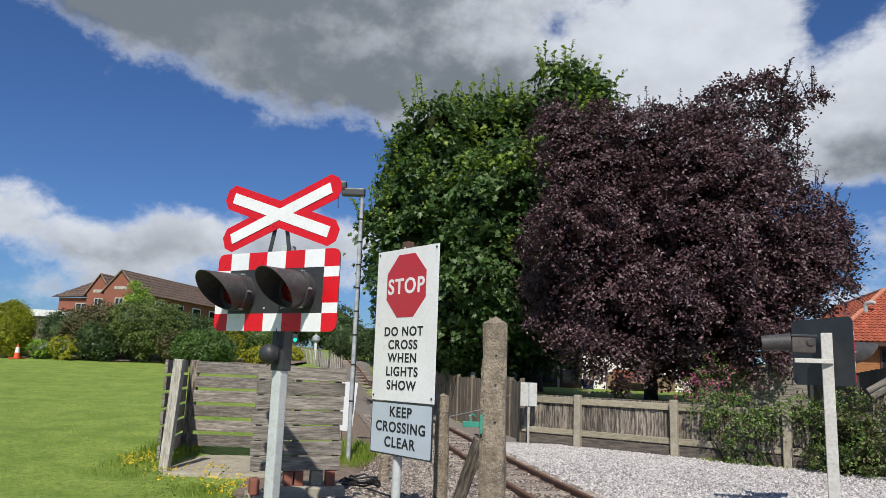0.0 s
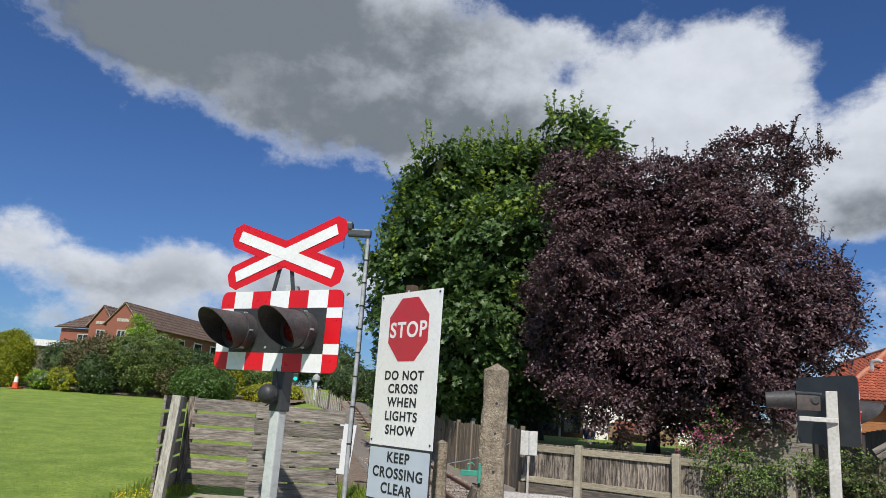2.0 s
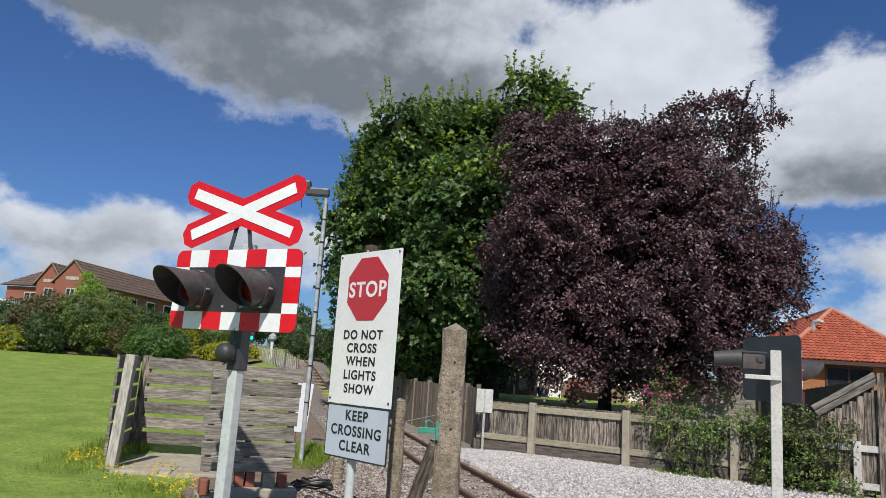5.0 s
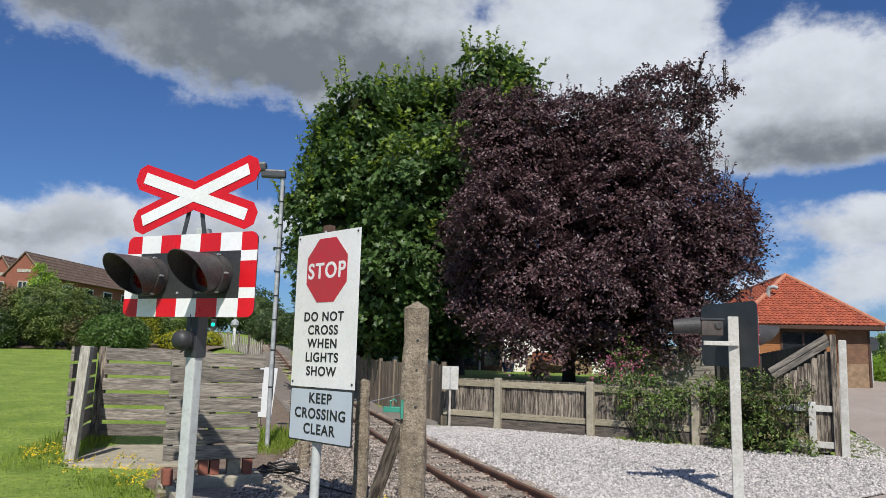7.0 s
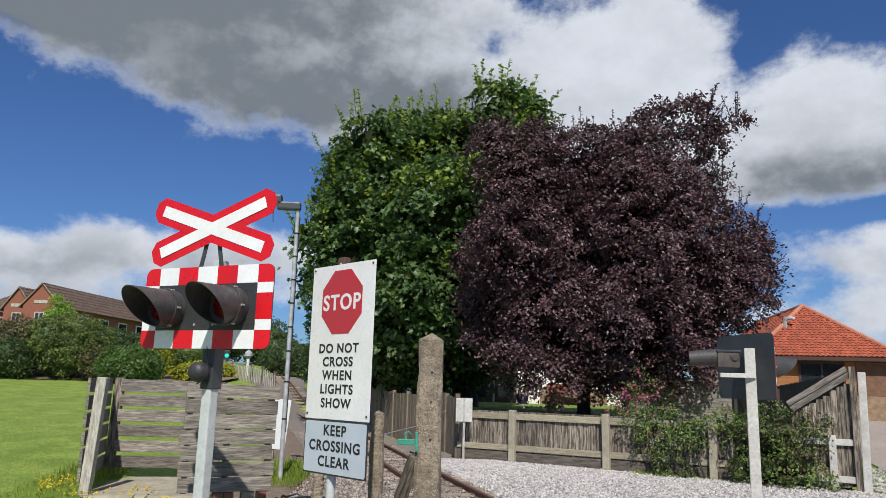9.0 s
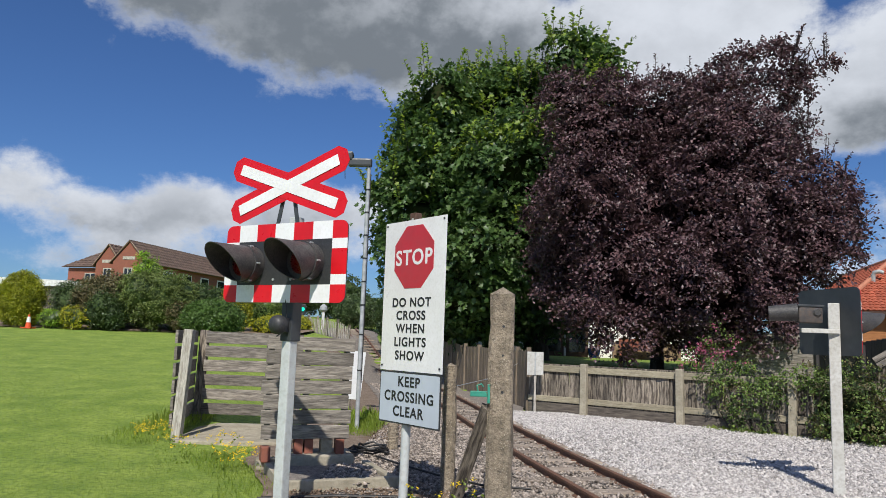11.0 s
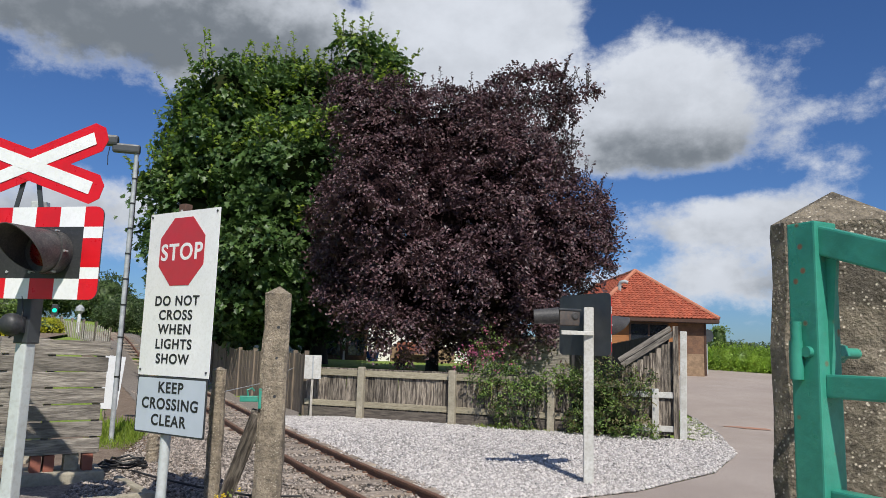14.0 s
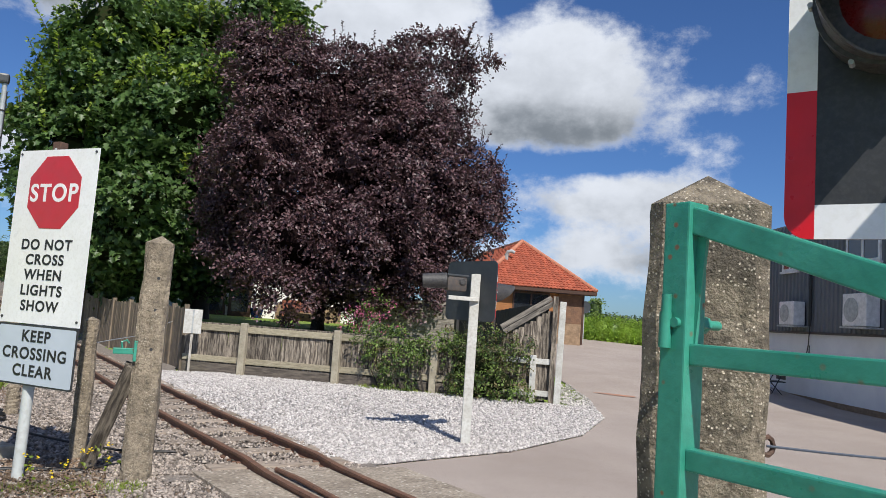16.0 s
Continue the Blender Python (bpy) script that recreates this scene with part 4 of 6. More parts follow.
def make_garden_fence():
    f = thing("garden_fence", pose(2.80, 15.95, 0, 0, 0, -35), "weathered grey plank fence with pale concrete posts", "fence")
    rng = random.Random(11)
    posts = (-1.4, 0.0, 2.1, 4.16, 6.14)
    post = board_mesh("post", 0.15, 0.12, 1.15, CONC_PALE, 0.02)
    for x in posts[1:4]:
        place("post", post, f, pose(x, -0.03, 0.0, rng.uniform(-1, 1), rng.uniform(-1.5, 1.5), 0))
    plank = [board_mesh("plank", w, 0.02, 0.84, WOOD_V) for w in (0.142, 0.118, 0.155)]
    x = posts[0]
    while x < posts[-1]:
        k = rng.randrange(3)
        w = (0.142, 0.118, 0.155)[k]
        place("plank", plank[k], f, pose(x + w / 2, 0.06 + rng.uniform(-0.008, 0.008), 0.15 + rng.uniform(-0.02, 0.02), rng.uniform(-1, 1), rng.uniform(-1, 1), rng.uniform(-2, 2)))
        x += w - 0.006
    for a, b in zip(posts, posts[1:]):
        top = part("top_rail", box(a, 0.0, 0.94, b, 0.05, 1.07 + rng.uniform(-0.01, 0.01), 0.01), WOOD_RAIL, f, "pale mossy top rail")
        part("low_rail", box(a, 0.0, 0.28, b, 0.045, 0.405, 0.008), WOOD_RAIL, f)
        part("gravel_board", box(a, 0.01, 0.02, b, 0.05, 0.25, 0.008), WOOD_DARK, f)
        part("capping", box(a, 0.055, 1.06, b, 0.1, 1.11, 0.008), WOOD_V, top, "mossy dark capping")
    e = thing("fence_end_panel", pose(7.305, 12.795, 0, 0, 0, -35), "tall weathered plank fence end sloping up to white posts", "fence")
    for k in range(9):
        x = -0.02 + k * 0.112
        part("plank", box(x, 0.05, 0.08 + rng.uniform(0, 0.03), x + 0.106, 0.072, 1.3 + 0.62 * x + rng.uniform(-0.03, 0.03), 0.004), WOOD_V, e)
    part("sloping_rail", box(-0.1, 0.0, -0.1, 1.06, 0.045, 0.0, 0.006), WOOD, e, "grey sloping rail").matrix_local = pose(0.08, 0, 1.47, 0, -33.5, 0)
    part("sloping_cap", box(-0.1, 0.0, 0.006, 1.06, 0.05, 0.1, 0.006), WOOD, e, "grey sloping cap").matrix_local = pose(0.08, 0.02, 1.48, 0, -33.5, 0)
    part("mid_rail", box(0.0, 0.0, 0.79, 0.98, 0.045, 0.9, 0.008), OFFWHITE, e, "whitish rail")
    part("low_rail", box(0.0, 0.0, 0.17, 0.98, 0.045, 0.28, 0.008), OFFWHITE, e)
    part("white_post", box(0.585, -0.06, 0.0, 0.705, 0.0, 0.96, 0.014), OFFWHITE, e, "whitish short post")
    part("end_post", box(0.97, -0.03, 0.0, 1.07, 0.08, 2.14, 0.012), WOOD_V, e, "grey tall end post")
    part("end_white_post", box(1.075, -0.06, 0.0, 1.2, 0.06, 2.06, 0.016), OFFWHITE, e, "tall peeling white post").matrix_local = pose(0, 0, 0, 0, 0.8, 0)
    n = thing("notice_board", pose(1.76, 16.25, 0, 0, 0, -8), "small blank white notice on a wooden stake", "sign")
    part("stake", box(-0.025, 0.0, 0, 0.025, 0.04, 1.35, 0.005), WOOD_PALE, n)
    part("panel", box(-0.18, -0.02, 0.86, 0.18, 0.0, 1.37, 0.006), OFFWHITE, n, "white panel")
    part("batten", box(-0.015, -0.03, 0.87, 0.015, -0.02, 1.36, 0.003), GALV, n)


make_garden_fence()


def panel_fence(name, points, height, mat, seed, label, board=0.14, cap=True):
    """Upright boards between posts along a line on the ground."""
    f = thing(name, pose(*points[0], float(ground_height(*points[0]))), label, "fence")
    rng = random.Random(seed)
    plank = board_mesh("plank", board, 0.022, height, mat)
    post = board_mesh("post", 0.1, 0.1, height + 0.1, mat)
    o = f.matrix_world.translation
    for (ax, ay), (bx, by) in zip(points, points[1:]):
        ln, yaw = math.hypot(bx - ax, by - ay), math.degrees(math.atan2(by - ay, bx - ax))
        n = int(ln / (board + 0.008))
        for k in range(n):
            x, y = ax + (bx - ax) * (k + 0.5) / n, ay + (by - ay) * (k + 0.5) / n
            place("plank", plank, f, pose(x - o.x, y - o.y, float(ground_height(x, y)) - o.z + rng.uniform(-0.02, 0.02), 0, rng.uniform(-0.8, 0.8), yaw))
        m = max(1, round(ln / 1.8))
        for k in range(m + 1):
            x, y = ax + (bx - ax) * k / m, ay + (by - ay) * k / m
            place("post", post, f, pose(x - o.x, y - o.y, float(ground_height(x, y)) - o.z - 0.02, 0, 0, yaw))
    return f


panel_fence("track_fence", [(1.66, 16.85), (1.5, 18.2), (0.6, 21.0), (-0.2, 24.0)], 1.38, FENCE_BROWN, 3, "brown close boarded fence along the track")
panel_fence("far_track_fence", [(-0.2, 24.0), (-1.6, 29.0), (-4.1, 38.0)], 1.3, FENCE_BROWN, 4, "grey brown boarded fence further along the track")


def picket_fence():
    o = (-9.6, 42.8, float(ground_height(-9.6, 42.8)))
    f = thing("picket_fence", pose(*o), "grey wooden picket fence beside the far track", "fence")
    pale = board_mesh("pale", 0.1, 0.025, 0.8, WOOD_PALE)
    rng = random.Random(2)
    for k in range(34):
        x, y = -9.6 + 4.4 * k / 33, 42.8 - 9.3 * k / 33
        place("pale", pale, f, pose(x - o[0], y - o[1], float(ground_height(x, y)) - o[2] + rng.uniform(-0.05, 0.02), 0, rng.uniform(-2, 2), -64.7))
    for k in range(6):
        x, y = -9.6 + 4.4 * k / 5, 42.8 - 9.3 * k / 5
        place("post", board_mesh("post", 0.1, 0.1, 0.95, WOOD_V), f, pose(x - o[0], y - o[1] + 0.08, float(ground_height(x, y)) - o[2], 0, 0, -64.7))


picket_fence()

# ---- timber bin, lamp pole ----


def make_bin():
    b = thing("timber_bin", pose(-3.82, 10.15, 0.0), "weathered timber slat bin with a bleached post", "timber bin")
    rng = random.Random(5)
    part("front_post", box(-0.065, -0.065, 0, 0.065, 0.065, 1.6, 0.01), WOOD_PALE, b, "bleached white post").matrix_local = pose(0, 0, 0, -1, 2.5, 0)
    part("back_post", box(-0.07, -0.05, 0, 0.07, 0.05, 1.6, 0.01), WOOD_V, b, "dark grey post").matrix_local = pose(-0.4, 1.85, 0, 0, 1.5, 0)
    for k in range(6):
        z = 0.22 + k * 0.235
        part("side_slat", box(-0.02, 0.0, z, 0.02, 1.95, z + 0.19, 0.006), WOOD, b).matrix_local = pose(-0.09, -0.03, 0, 0, 0, 12.2)
        part("back_slat", box(0.0, 0.0, z + rng.uniform(-0.01, 0.01), 1.62, 0.03, z + 0.185, 0.006), WOOD, b).matrix_local = pose(-0.32, 1.78, 0, 0, rng.uniform(-0.4, 0.4), 3)
    slab = thing("concrete_slab", pose(-3.0, 10.4, 0), "cracked concrete base slab of the bin", "slab")
    part("slab", box(-0.85, -0.35, 0.0, 0.75, 1.75, 0.08, 0.02), CONC_PALE, slab).matrix_local = pose(0, 0, 0, 0, 0, 8)
    p = thing("pallet_stack", pose(-2.12, 8.36, 0, 0, 0, 19), "upright grey timber pallet wall resting on bricks", "pallet")
    for k in range(7):
        z = 0.37 + k * 0.172
        part("board", box(-0.02 + rng.uniform(-0.02, 0.02), -0.03, z, 1.0 + rng.uniform(-0.02, 0.02), 0.0, z + 0.155, 0.005), WOOD, p).matrix_local = pose(0, rng.uniform(-0.006, 0.006), 0, 0, rng.uniform(-0.5, 0.5), 0)
        if k % 2 == 0:
            part("back_board", box(0.0, 0.14, z, 0.98, 0.165, z + 0.12, 0.005), WOOD, p)
    for x in (0.02, 0.45, 0.92):
        part("stringer", box(x, 0.0, 0.36, x + 0.06, 0.14, 1.55, 0.005), WOOD, p)
    brick = board_mesh("brick", 0.1, 0.2, 0.165, BRICK, 0.008)
    for x, y, z in ((0.04, 0.0, 0.12), (0.42, 0.08, 0.2), (0.54, 0.08, 0.2), (0.9, 0.03, 0.2)):
        place("brick", brick, p, pose(x, y, z, 0, 0, rng.uniform(-4, 4)))
    part("block", box(0.68, 0.0, 0.2, 0.82, 0.16, 0.365, 0.008), CONC_PALE, p)
    part("plinth", box(0.2, -0.14, 0.0, 1.06, 0.4, 0.2, 0.02), CONC_PALE, p, "concrete plinth block")
    part("foot_slab", box(-0.05, -0.05, 0.0, 0.2, 0.3, 0.12, 0.02), CONC_PALE, p)
    t = thing("gravel_tray", pose(-1.55, 7.1, 0, 0, 0, 24), "low concrete kerb tray filled with dark gravel", "tray")
    part("front_kerb", box(0, 0, 0, 1.22, 0.08, 0.15, 0.012), CONC_PALE, t)
    part("side_kerb", box(1.14, 0.08, 0, 1.22, 1.2, 0.13, 0.012), CONC_PALE, t)
    part("side_kerb", box(0, 0.08, 0, 0.08, 1.2, 0.13, 0.012), CONC_PALE, t)
    part("gravel_fill", box(0.08, 0.08, 0.0, 1.14, 1.25, 0.085), BALLAST, t)


make_bin()


def lamp_pole():
    p = thing("street_lamp", pose(-1.58, 12.2, 0), "slim galvanised lamp pole with a dark lamp head", "lamp post")
    part("pole", tube([(0, 0, 0), (0, 0, 2.3), (0, 0, 4.55)], [0.038, 0.036, 0.033], 14), GALV, p, "", True)
    for z in (1.0, 1.6, 2.1, 2.5, 2.9, 3.3, 3.7, 4.1):
        part("cable_tie", tube([(0, 0, z), (0, 0, z + 0.025)], 0.041, 12), CABLE, p)
    part("cable", tube([(0.042, -0.02, 0.8), (0.044, 0, 2.5), (0.04, 0, 4.4)], 0.008, 6), CABLE, p, "black cable")
    h = part("lamp_head", box(-0.36, -0.07, 4.52, 0.05, 0.07, 4.66, 0.03), BOARD_BACK, p, "dark grey lamp head")
    part("lamp_hood", box(-0.5, -0.09, 4.62, -0.28, 0.09, 4.78, 0.04), BOARD_BACK, h)
    part("hanging_wire", tube([(-0.4, 0, 4.6), (-0.42, 0, 4.45), (-0.41, 0, 4.3)], 0.007, 6), CABLE, h)
    w = thing("leaning_sign", pose(-1.95, 13.7, 0, 0, 0, 30), "leaning white panel with dark plant marks", "panel")
    part("panel", box(-0.17, -0.01, 0.4, 0.17, 0.01, 1.3, 0.004), WHITE, w).matrix_local = pose(0, 0, 0, 0, 5, 0)
    part("leg", box(-0.02, 0.01, 0.0, 0.02, 0.04, 1.2, 0.004), WOOD_V, w)


lamp_pole()


def far_signal():
    x, y = -9.7, 43.75
    z = float(ground_height(x, y))
    s = thing("rail_signal", pose(x, y, z), "distant rail signal showing a green light", "signal")
    part("pole", tube([(0, 0.1, 0), (0, 0.1, 3.2 - z)], 0.06, 10), GALV, s)
    part("head", box(-0.16, -0.05, 2.75 - z, 0.16, 0.1, 3.4 - z, 0.03), BLACK, s)
    m = bpy.data.materials.new("green_light")
    m.use_nodes = True
    b = m.node_tree.nodes["Principled BSDF"]
    b.inputs["Base Color"].default_value, b.inputs["Emission Color"].default_value, b.inputs["Emission Strength"].default_value = (0.0, 0.4, 0.3, 1), (0.0, 1.0, 0.6, 1), 0.8
    part("green_lamp", tube([(0, -0.05, 3.08 - z), (0, -0.08, 3.08 - z)], 0.115, 16), m, s, "lit green lamp")
    x, y = -8.5, 44.0
    z = float(ground_height(x, y))
    g = thing("globe_lamp", pose(x, y, z), "white lamp post with a grey globe head", "lamp post")
    part("pole", tube([(0, 0, 0), (0, 0, 3.0 - z)], 0.09, 10), UPVC, g)
    part("globe", tube([(0, 0, 2.95 - z), (0, 0, 3.1 - z), (0, 0, 3.3 - z), (0, 0, 3.45 - z)], [0.1, 0.24, 0.22, 0.05], 14), GALV, g, "", True)


far_signal()

# ---- trees ----


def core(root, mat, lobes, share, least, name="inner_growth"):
    """Lumpy solids added well within the leaves, filling the dense inside of a crown."""
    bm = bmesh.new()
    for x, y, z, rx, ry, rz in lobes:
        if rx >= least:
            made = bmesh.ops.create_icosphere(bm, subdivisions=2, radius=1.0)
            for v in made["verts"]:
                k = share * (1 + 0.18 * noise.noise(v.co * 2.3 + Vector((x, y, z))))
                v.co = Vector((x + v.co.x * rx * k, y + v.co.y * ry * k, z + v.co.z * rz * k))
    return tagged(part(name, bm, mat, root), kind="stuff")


MAPLE_SHAPE = ((-0.42, 0.0), (-0.3, 0.36), (-0.02, 0.22), (0.12, 0.52), (0.2, 0.2), (0.55, 0.0), (0.2, -0.2), (0.12, -0.52), (-0.02, -0.22), (-0.3, -0.36))
PLUM_SHAPE = ((-0.5, 0.0), (-0.1, 0.29), (0.22, 0.22), (0.55, 0.0), (0.22, -0.22), (-0.1, -0.29))


def shaped_leaves(name, mat, P, U, V, size, shape, parent, fold=0.3):
    """Leaves of one outline, each a fan round its midrib, bent along it."""
    n, k = len(P), len(shape)
    W = np.cross(U, V)
    size = np.asarray(size, float).reshape(-1, 1)
    v = np.empty((n, k + 1, 3))
    v[:, 0] = P
    for i, (a, b) in enumerate(shape):
        v[:, i + 1] = P + (U * a + V * b + W * (fold * abs(b) - 0.22 * a * a)) * size
    fan = np.array([(0, i + 1, (i + 1) % k + 1) for i in range(k)])
    tri = (np.arange(n)[:, None, None] * (k + 1) + fan[None]).reshape(-1)
    me = bpy.data.meshes.new(name)
    me.vertices.add((k + 1) * n)
    me.vertices.foreach_set("co", v.reshape(-1))
    me.loops.add(len(tri))
    me.loops.foreach_set("vertex_index", tri.astype(np.int32))
    me.polygons.add(k * n)
    me.polygons.foreach_set("loop_start", np.arange(0, 3 * k * n, 3, dtype=np.int32))
    me.update(calc_edges=True)
    me.materials.append(mat)
    ob = new(name, me)
    ob.parent = parent
    return tagged(ob, kind="stuff")


def sprays(name, mat, lobes, per_m2, radius, count, leaf, seed, parent, shape, droop=0.35, loose=0.5, low=-99.0):
    """Leaves in flattened sprays that overlap like shingles over the skins of the lobes, with gaps between them."""
    rng = np.random.RandomState(seed)
    L = np.array(lobes, float)
    C, D = [], []
    for x, y, z, rx, ry, rz in L:
        k = max(4, int(4 * math.pi * rx * rz * per_m2))
        d = unit(rng.normal(size=(k, 3)))
        r = 1.04 - 0.34 * rng.rand(k, 1) ** 1.7
        C.append(np.array((x, y, z)) + d * r * (rx, ry, rz))
        D.append(d)
    C, D = np.concatenate(C), np.concatenate(D)
    keep = C[:, 2] > low
    for x, y, z, rx, ry, rz in L:
        keep &= np.linalg.norm((C - (x, y, z)) / (rx, ry, rz), axis=1) > 0.68
    C, D = C[keep], D[keep]
    m = unit(D * 0.55 + (0, 0, 0.75) + 0.32 * rng.normal(size=C.shape))
    out = unit(D * (1, 1, 0.3) - (0, 0, droop) + 0.35 * rng.normal(size=C.shape))
    out = unit(out - m * np.sum(out * m, 1, keepdims=True))
    side = np.cross(m, out)
    R = radius * rng.uniform(0.6, 1.3, len(C))
    n = np.maximum(4, (count * (R / radius) ** 2).astype(int))
    idx = np.repeat(np.arange(len(C)), n)
    q = rng.normal(size=(len(idx), 3)) * (0.55, 0.42, 0.16)
    P = C[idx] + (out[idx] * q[:, :1] + side[idx] * q[:, 1:2] + m[idx] * (q[:, 2:] - 0.25 * q[:, :1] ** 2)) * R[idx][:, None]
    nn = unit(m[idx] + loose * rng.normal(size=P.shape))
    u = unit(out[idx] + 0.8 * rng.normal(size=P.shape))
    u = unit(u - nn * np.sum(u * nn, 1, keepdims=True))
    return shaped_leaves(name, mat, P, u, np.cross(nn, u), leaf * rng.uniform(0.65, 1.2, len(P)), shape, parent)


def top_shoots(root, mat, lobes, count, length, leaf, seed, shape, least=0.25):
    """Leafy shoots with a thin stem that stand out of the top and sides of a crown."""
    rng = np.random.RandomState(seed + 9)
    L = np.array(lobes)
    P, U, N, made, stems = [], [], [], 0, bmesh.new()
    while made < count:
        x, y, z, rx, ry, rz = L[rng.randint(len(L))]
        d = unit(rng.normal(size=(1, 3)))[0]
        if d[2] < least:
            continue
        p = np.array((x, y, z)) + d * (rx, ry, rz) * 0.93
        if (np.linalg.norm((p - L[:, :3]) / L[:, 3:], axis=1) < 0.9).any():
            continue
        made += 1
        ln = length * rng.uniform(0.45, 1.2)
        n = int(6 + 11 * ln / length)
        way = unit((np.array((0, 0, 1.0)) + 0.55 * d + 0.14 * rng.normal(size=3))[None])[0]
        t = np.linspace(0.0, 1, n)[:, None]
        ring = rng.normal(size=(n, 3))
        ring = unit(ring - way * (ring @ way)[:, None])
        P.append(p + way * t * ln + ring * leaf * 0.55 * (1.15 - 0.7 * t))
        U.append(unit(ring + way * 0.5))
        N.append(unit(way + 0.5 * rng.normal(size=(n, 3)) + (0, -0.2, 0.3)))
        tube([p - way * 0.2, p + way * ln * 0.5, p + way * ln], [0.014, 0.01, 0.005], 4, stems)
    P, U, N = np.concatenate(P), np.concatenate(U), np.concatenate(N)
    V = unit(np.cross(N, U))
    shaped_leaves("top_growth", mat, P, U, V, leaf * rng.uniform(0.6, 1.05, len(P)), shape, root)
    tagged(part("twig", stems, BARK, root), kind="stuff")


def tree(name, base, yaw, lobes, thick, mat, leaf, per, radius, count, shape, label, seed, back, trunk, shoot, young=None, droop=0.35, loose=0.5, low=3.0):
    root = thing(name, pose(*base, 0, 0, yaw), label, "tree")
    rng = random.Random(seed)
    full = []
    for x, z, r in lobes:
        r = r * 0.96 - 0.05
        y = rng.uniform(-0.5, 0.5) * thick - (1.3 if z < low else 0.8 if z < low + 1.3 else 0.0)
        full.append((x, y, z - base[2], r, r * 1.05, r))
        if r > back:
            full.append((x * 0.85, -y + (thick * 0.6 if rng.random() < 0.5 else -thick * 0.6), z - base[2] - r * 0.25, r * 0.9, r * 0.9, r * 0.85))
    sprays("crown", mat, full, per, radius, count, leaf, seed, root, shape, droop, loose)
    sprays("inner_crown", mat, [(x, y, z, rx * 0.72, ry * 0.72, rz * 0.72) for x, y, z, rx, ry, rz in full if rx > 0.5], per * 0.55, radius * 1.2, int(count * 0.6), leaf * 1.25, seed + 50, root, shape, droop, loose)
    if young:
        sprays("young_leaves", young, full, per * 0.35, radius * 0.9, int(count * 0.6), leaf * 0.9, seed + 70, root, shape, 0.0, loose, 6.3)
    # Added dark filler, coloured as the deep shade between the boughs.
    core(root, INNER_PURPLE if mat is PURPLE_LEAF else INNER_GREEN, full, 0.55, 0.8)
    top_shoots(root, young or mat, full, shoot[0], shoot[1], leaf * 0.95, seed, shape, shoot[2])
    h = trunk[1]
    part("trunk", tube([(0, 0, -0.1), (0.02, 0, h * 0.25), (-0.03, 0.02, h * 0.6), (0.02, 0, h)], [trunk[0] * 1.35, trunk[0], trunk[0] * 0.85, trunk[0] * 0.5], 14), BARK, root, "dark trunk", True)
    for x, y, z, r, *_ in full:
        if r > back * 0.7:
            s = (rng.uniform(-0.05, 0.05), 0, h * rng.uniform(0.5, 0.95))
            mid = (x * 0.5, y * 0.5, (s[2] + z) / 2 + 0.2)
            part("limb", tube([s, mid, (x, y, z)], [trunk[0] * 0.45, trunk[0] * 0.3, 0.03], 8), BARK, root, "", True)
    return root


# crowns: across, height, half width of each bough's mass
PURPLE = [(-1.55, 7.22, 1.55), (0.04, 7.33, 1.62), (1.73, 7.1, 1.61), (-1.87, 5.59, 1.6), (0.02, 5.23, 2.06), (1.98, 5.19, 2.06), (3.58, 5.16, 1.35), (-2.18, 3.98, 1.11), (-0.62, 3.51, 1.57), (1.19, 3.36, 1.72), (2.8, 3.65, 1.41), (3.81, 4.1, 1.03), (-2.21, 8.18, 0.91), (-1.07, 8.47, 0.79), (-0.02, 8.5, 0.69), (0.6, 8.05, 0.65), (1.54, 8.58, 0.86), (2.09, 8.96, 0.66), (2.92, 8.75, 0.76), (3.55, 8.55, 0.6), (4.06, 8.73, 0.33), (3.28, 7.67, 0.56), (3.7, 7.21, 0.33), (4.23, 5.45, 0.72), (4.47, 4.69, 0.45), (4.05, 6.15, 0.52), (-1.54, 2.45, 0.75), (-0.62, 1.9, 0.78), (1.45, 1.85, 0.86), (2.46, 2.2, 0.72), (3.08, 2.05, 0.45), (-2.92, 4.96, 0.64), (-2.5, 2.95, 0.75), (-1.3, 2.9, 0.9), (0.3, 2.1, 0.85), (-2.75, 3.9, 0.7), (0.6, 1.7, 0.5), (3.15, 6.7, 0.6)]
GREEN = [(-2.28, 10.21, 1.55), (-3.37, 9.71, 1.27), (-0.85, 10.26, 1.65), (0.98, 11.07, 1.25), (2.12, 11.55, 0.89), (-4.24, 8.88, 1.06), (-4.78, 7.63, 1.05), (-5.01, 6.4, 1.0), (-5.14, 5.2, 0.8), (-3.18, 7.47, 2.21), (-0.79, 7.54, 2.4), (-1.91, 5.09, 2.36), (-3.88, 5.43, 1.59), (0.06, 4.74, 2.16), (-2.83, 3.31, 1.57), (-0.88, 2.97, 1.46), (-4.6, 4.24, 0.99), (0.67, 3.0, 1.17), (-1.83, 2.28, 0.94), (1.61, 9.28, 1.43), (-5.5, 6.39, 0.5)]
tree("purple_plum_tree", (5.21, 19.26, 0.9), -17, PURPLE, 1.8, PURPLE_LEAF, 0.095, 7.2, 0.29, 52, PLUM_SHAPE, "broad dark purple leaved tree standing behind the fence", 21, 1.2, (0.15, 2.6), (170, 0.5, 0.0), droop=0.2, loose=0.6)
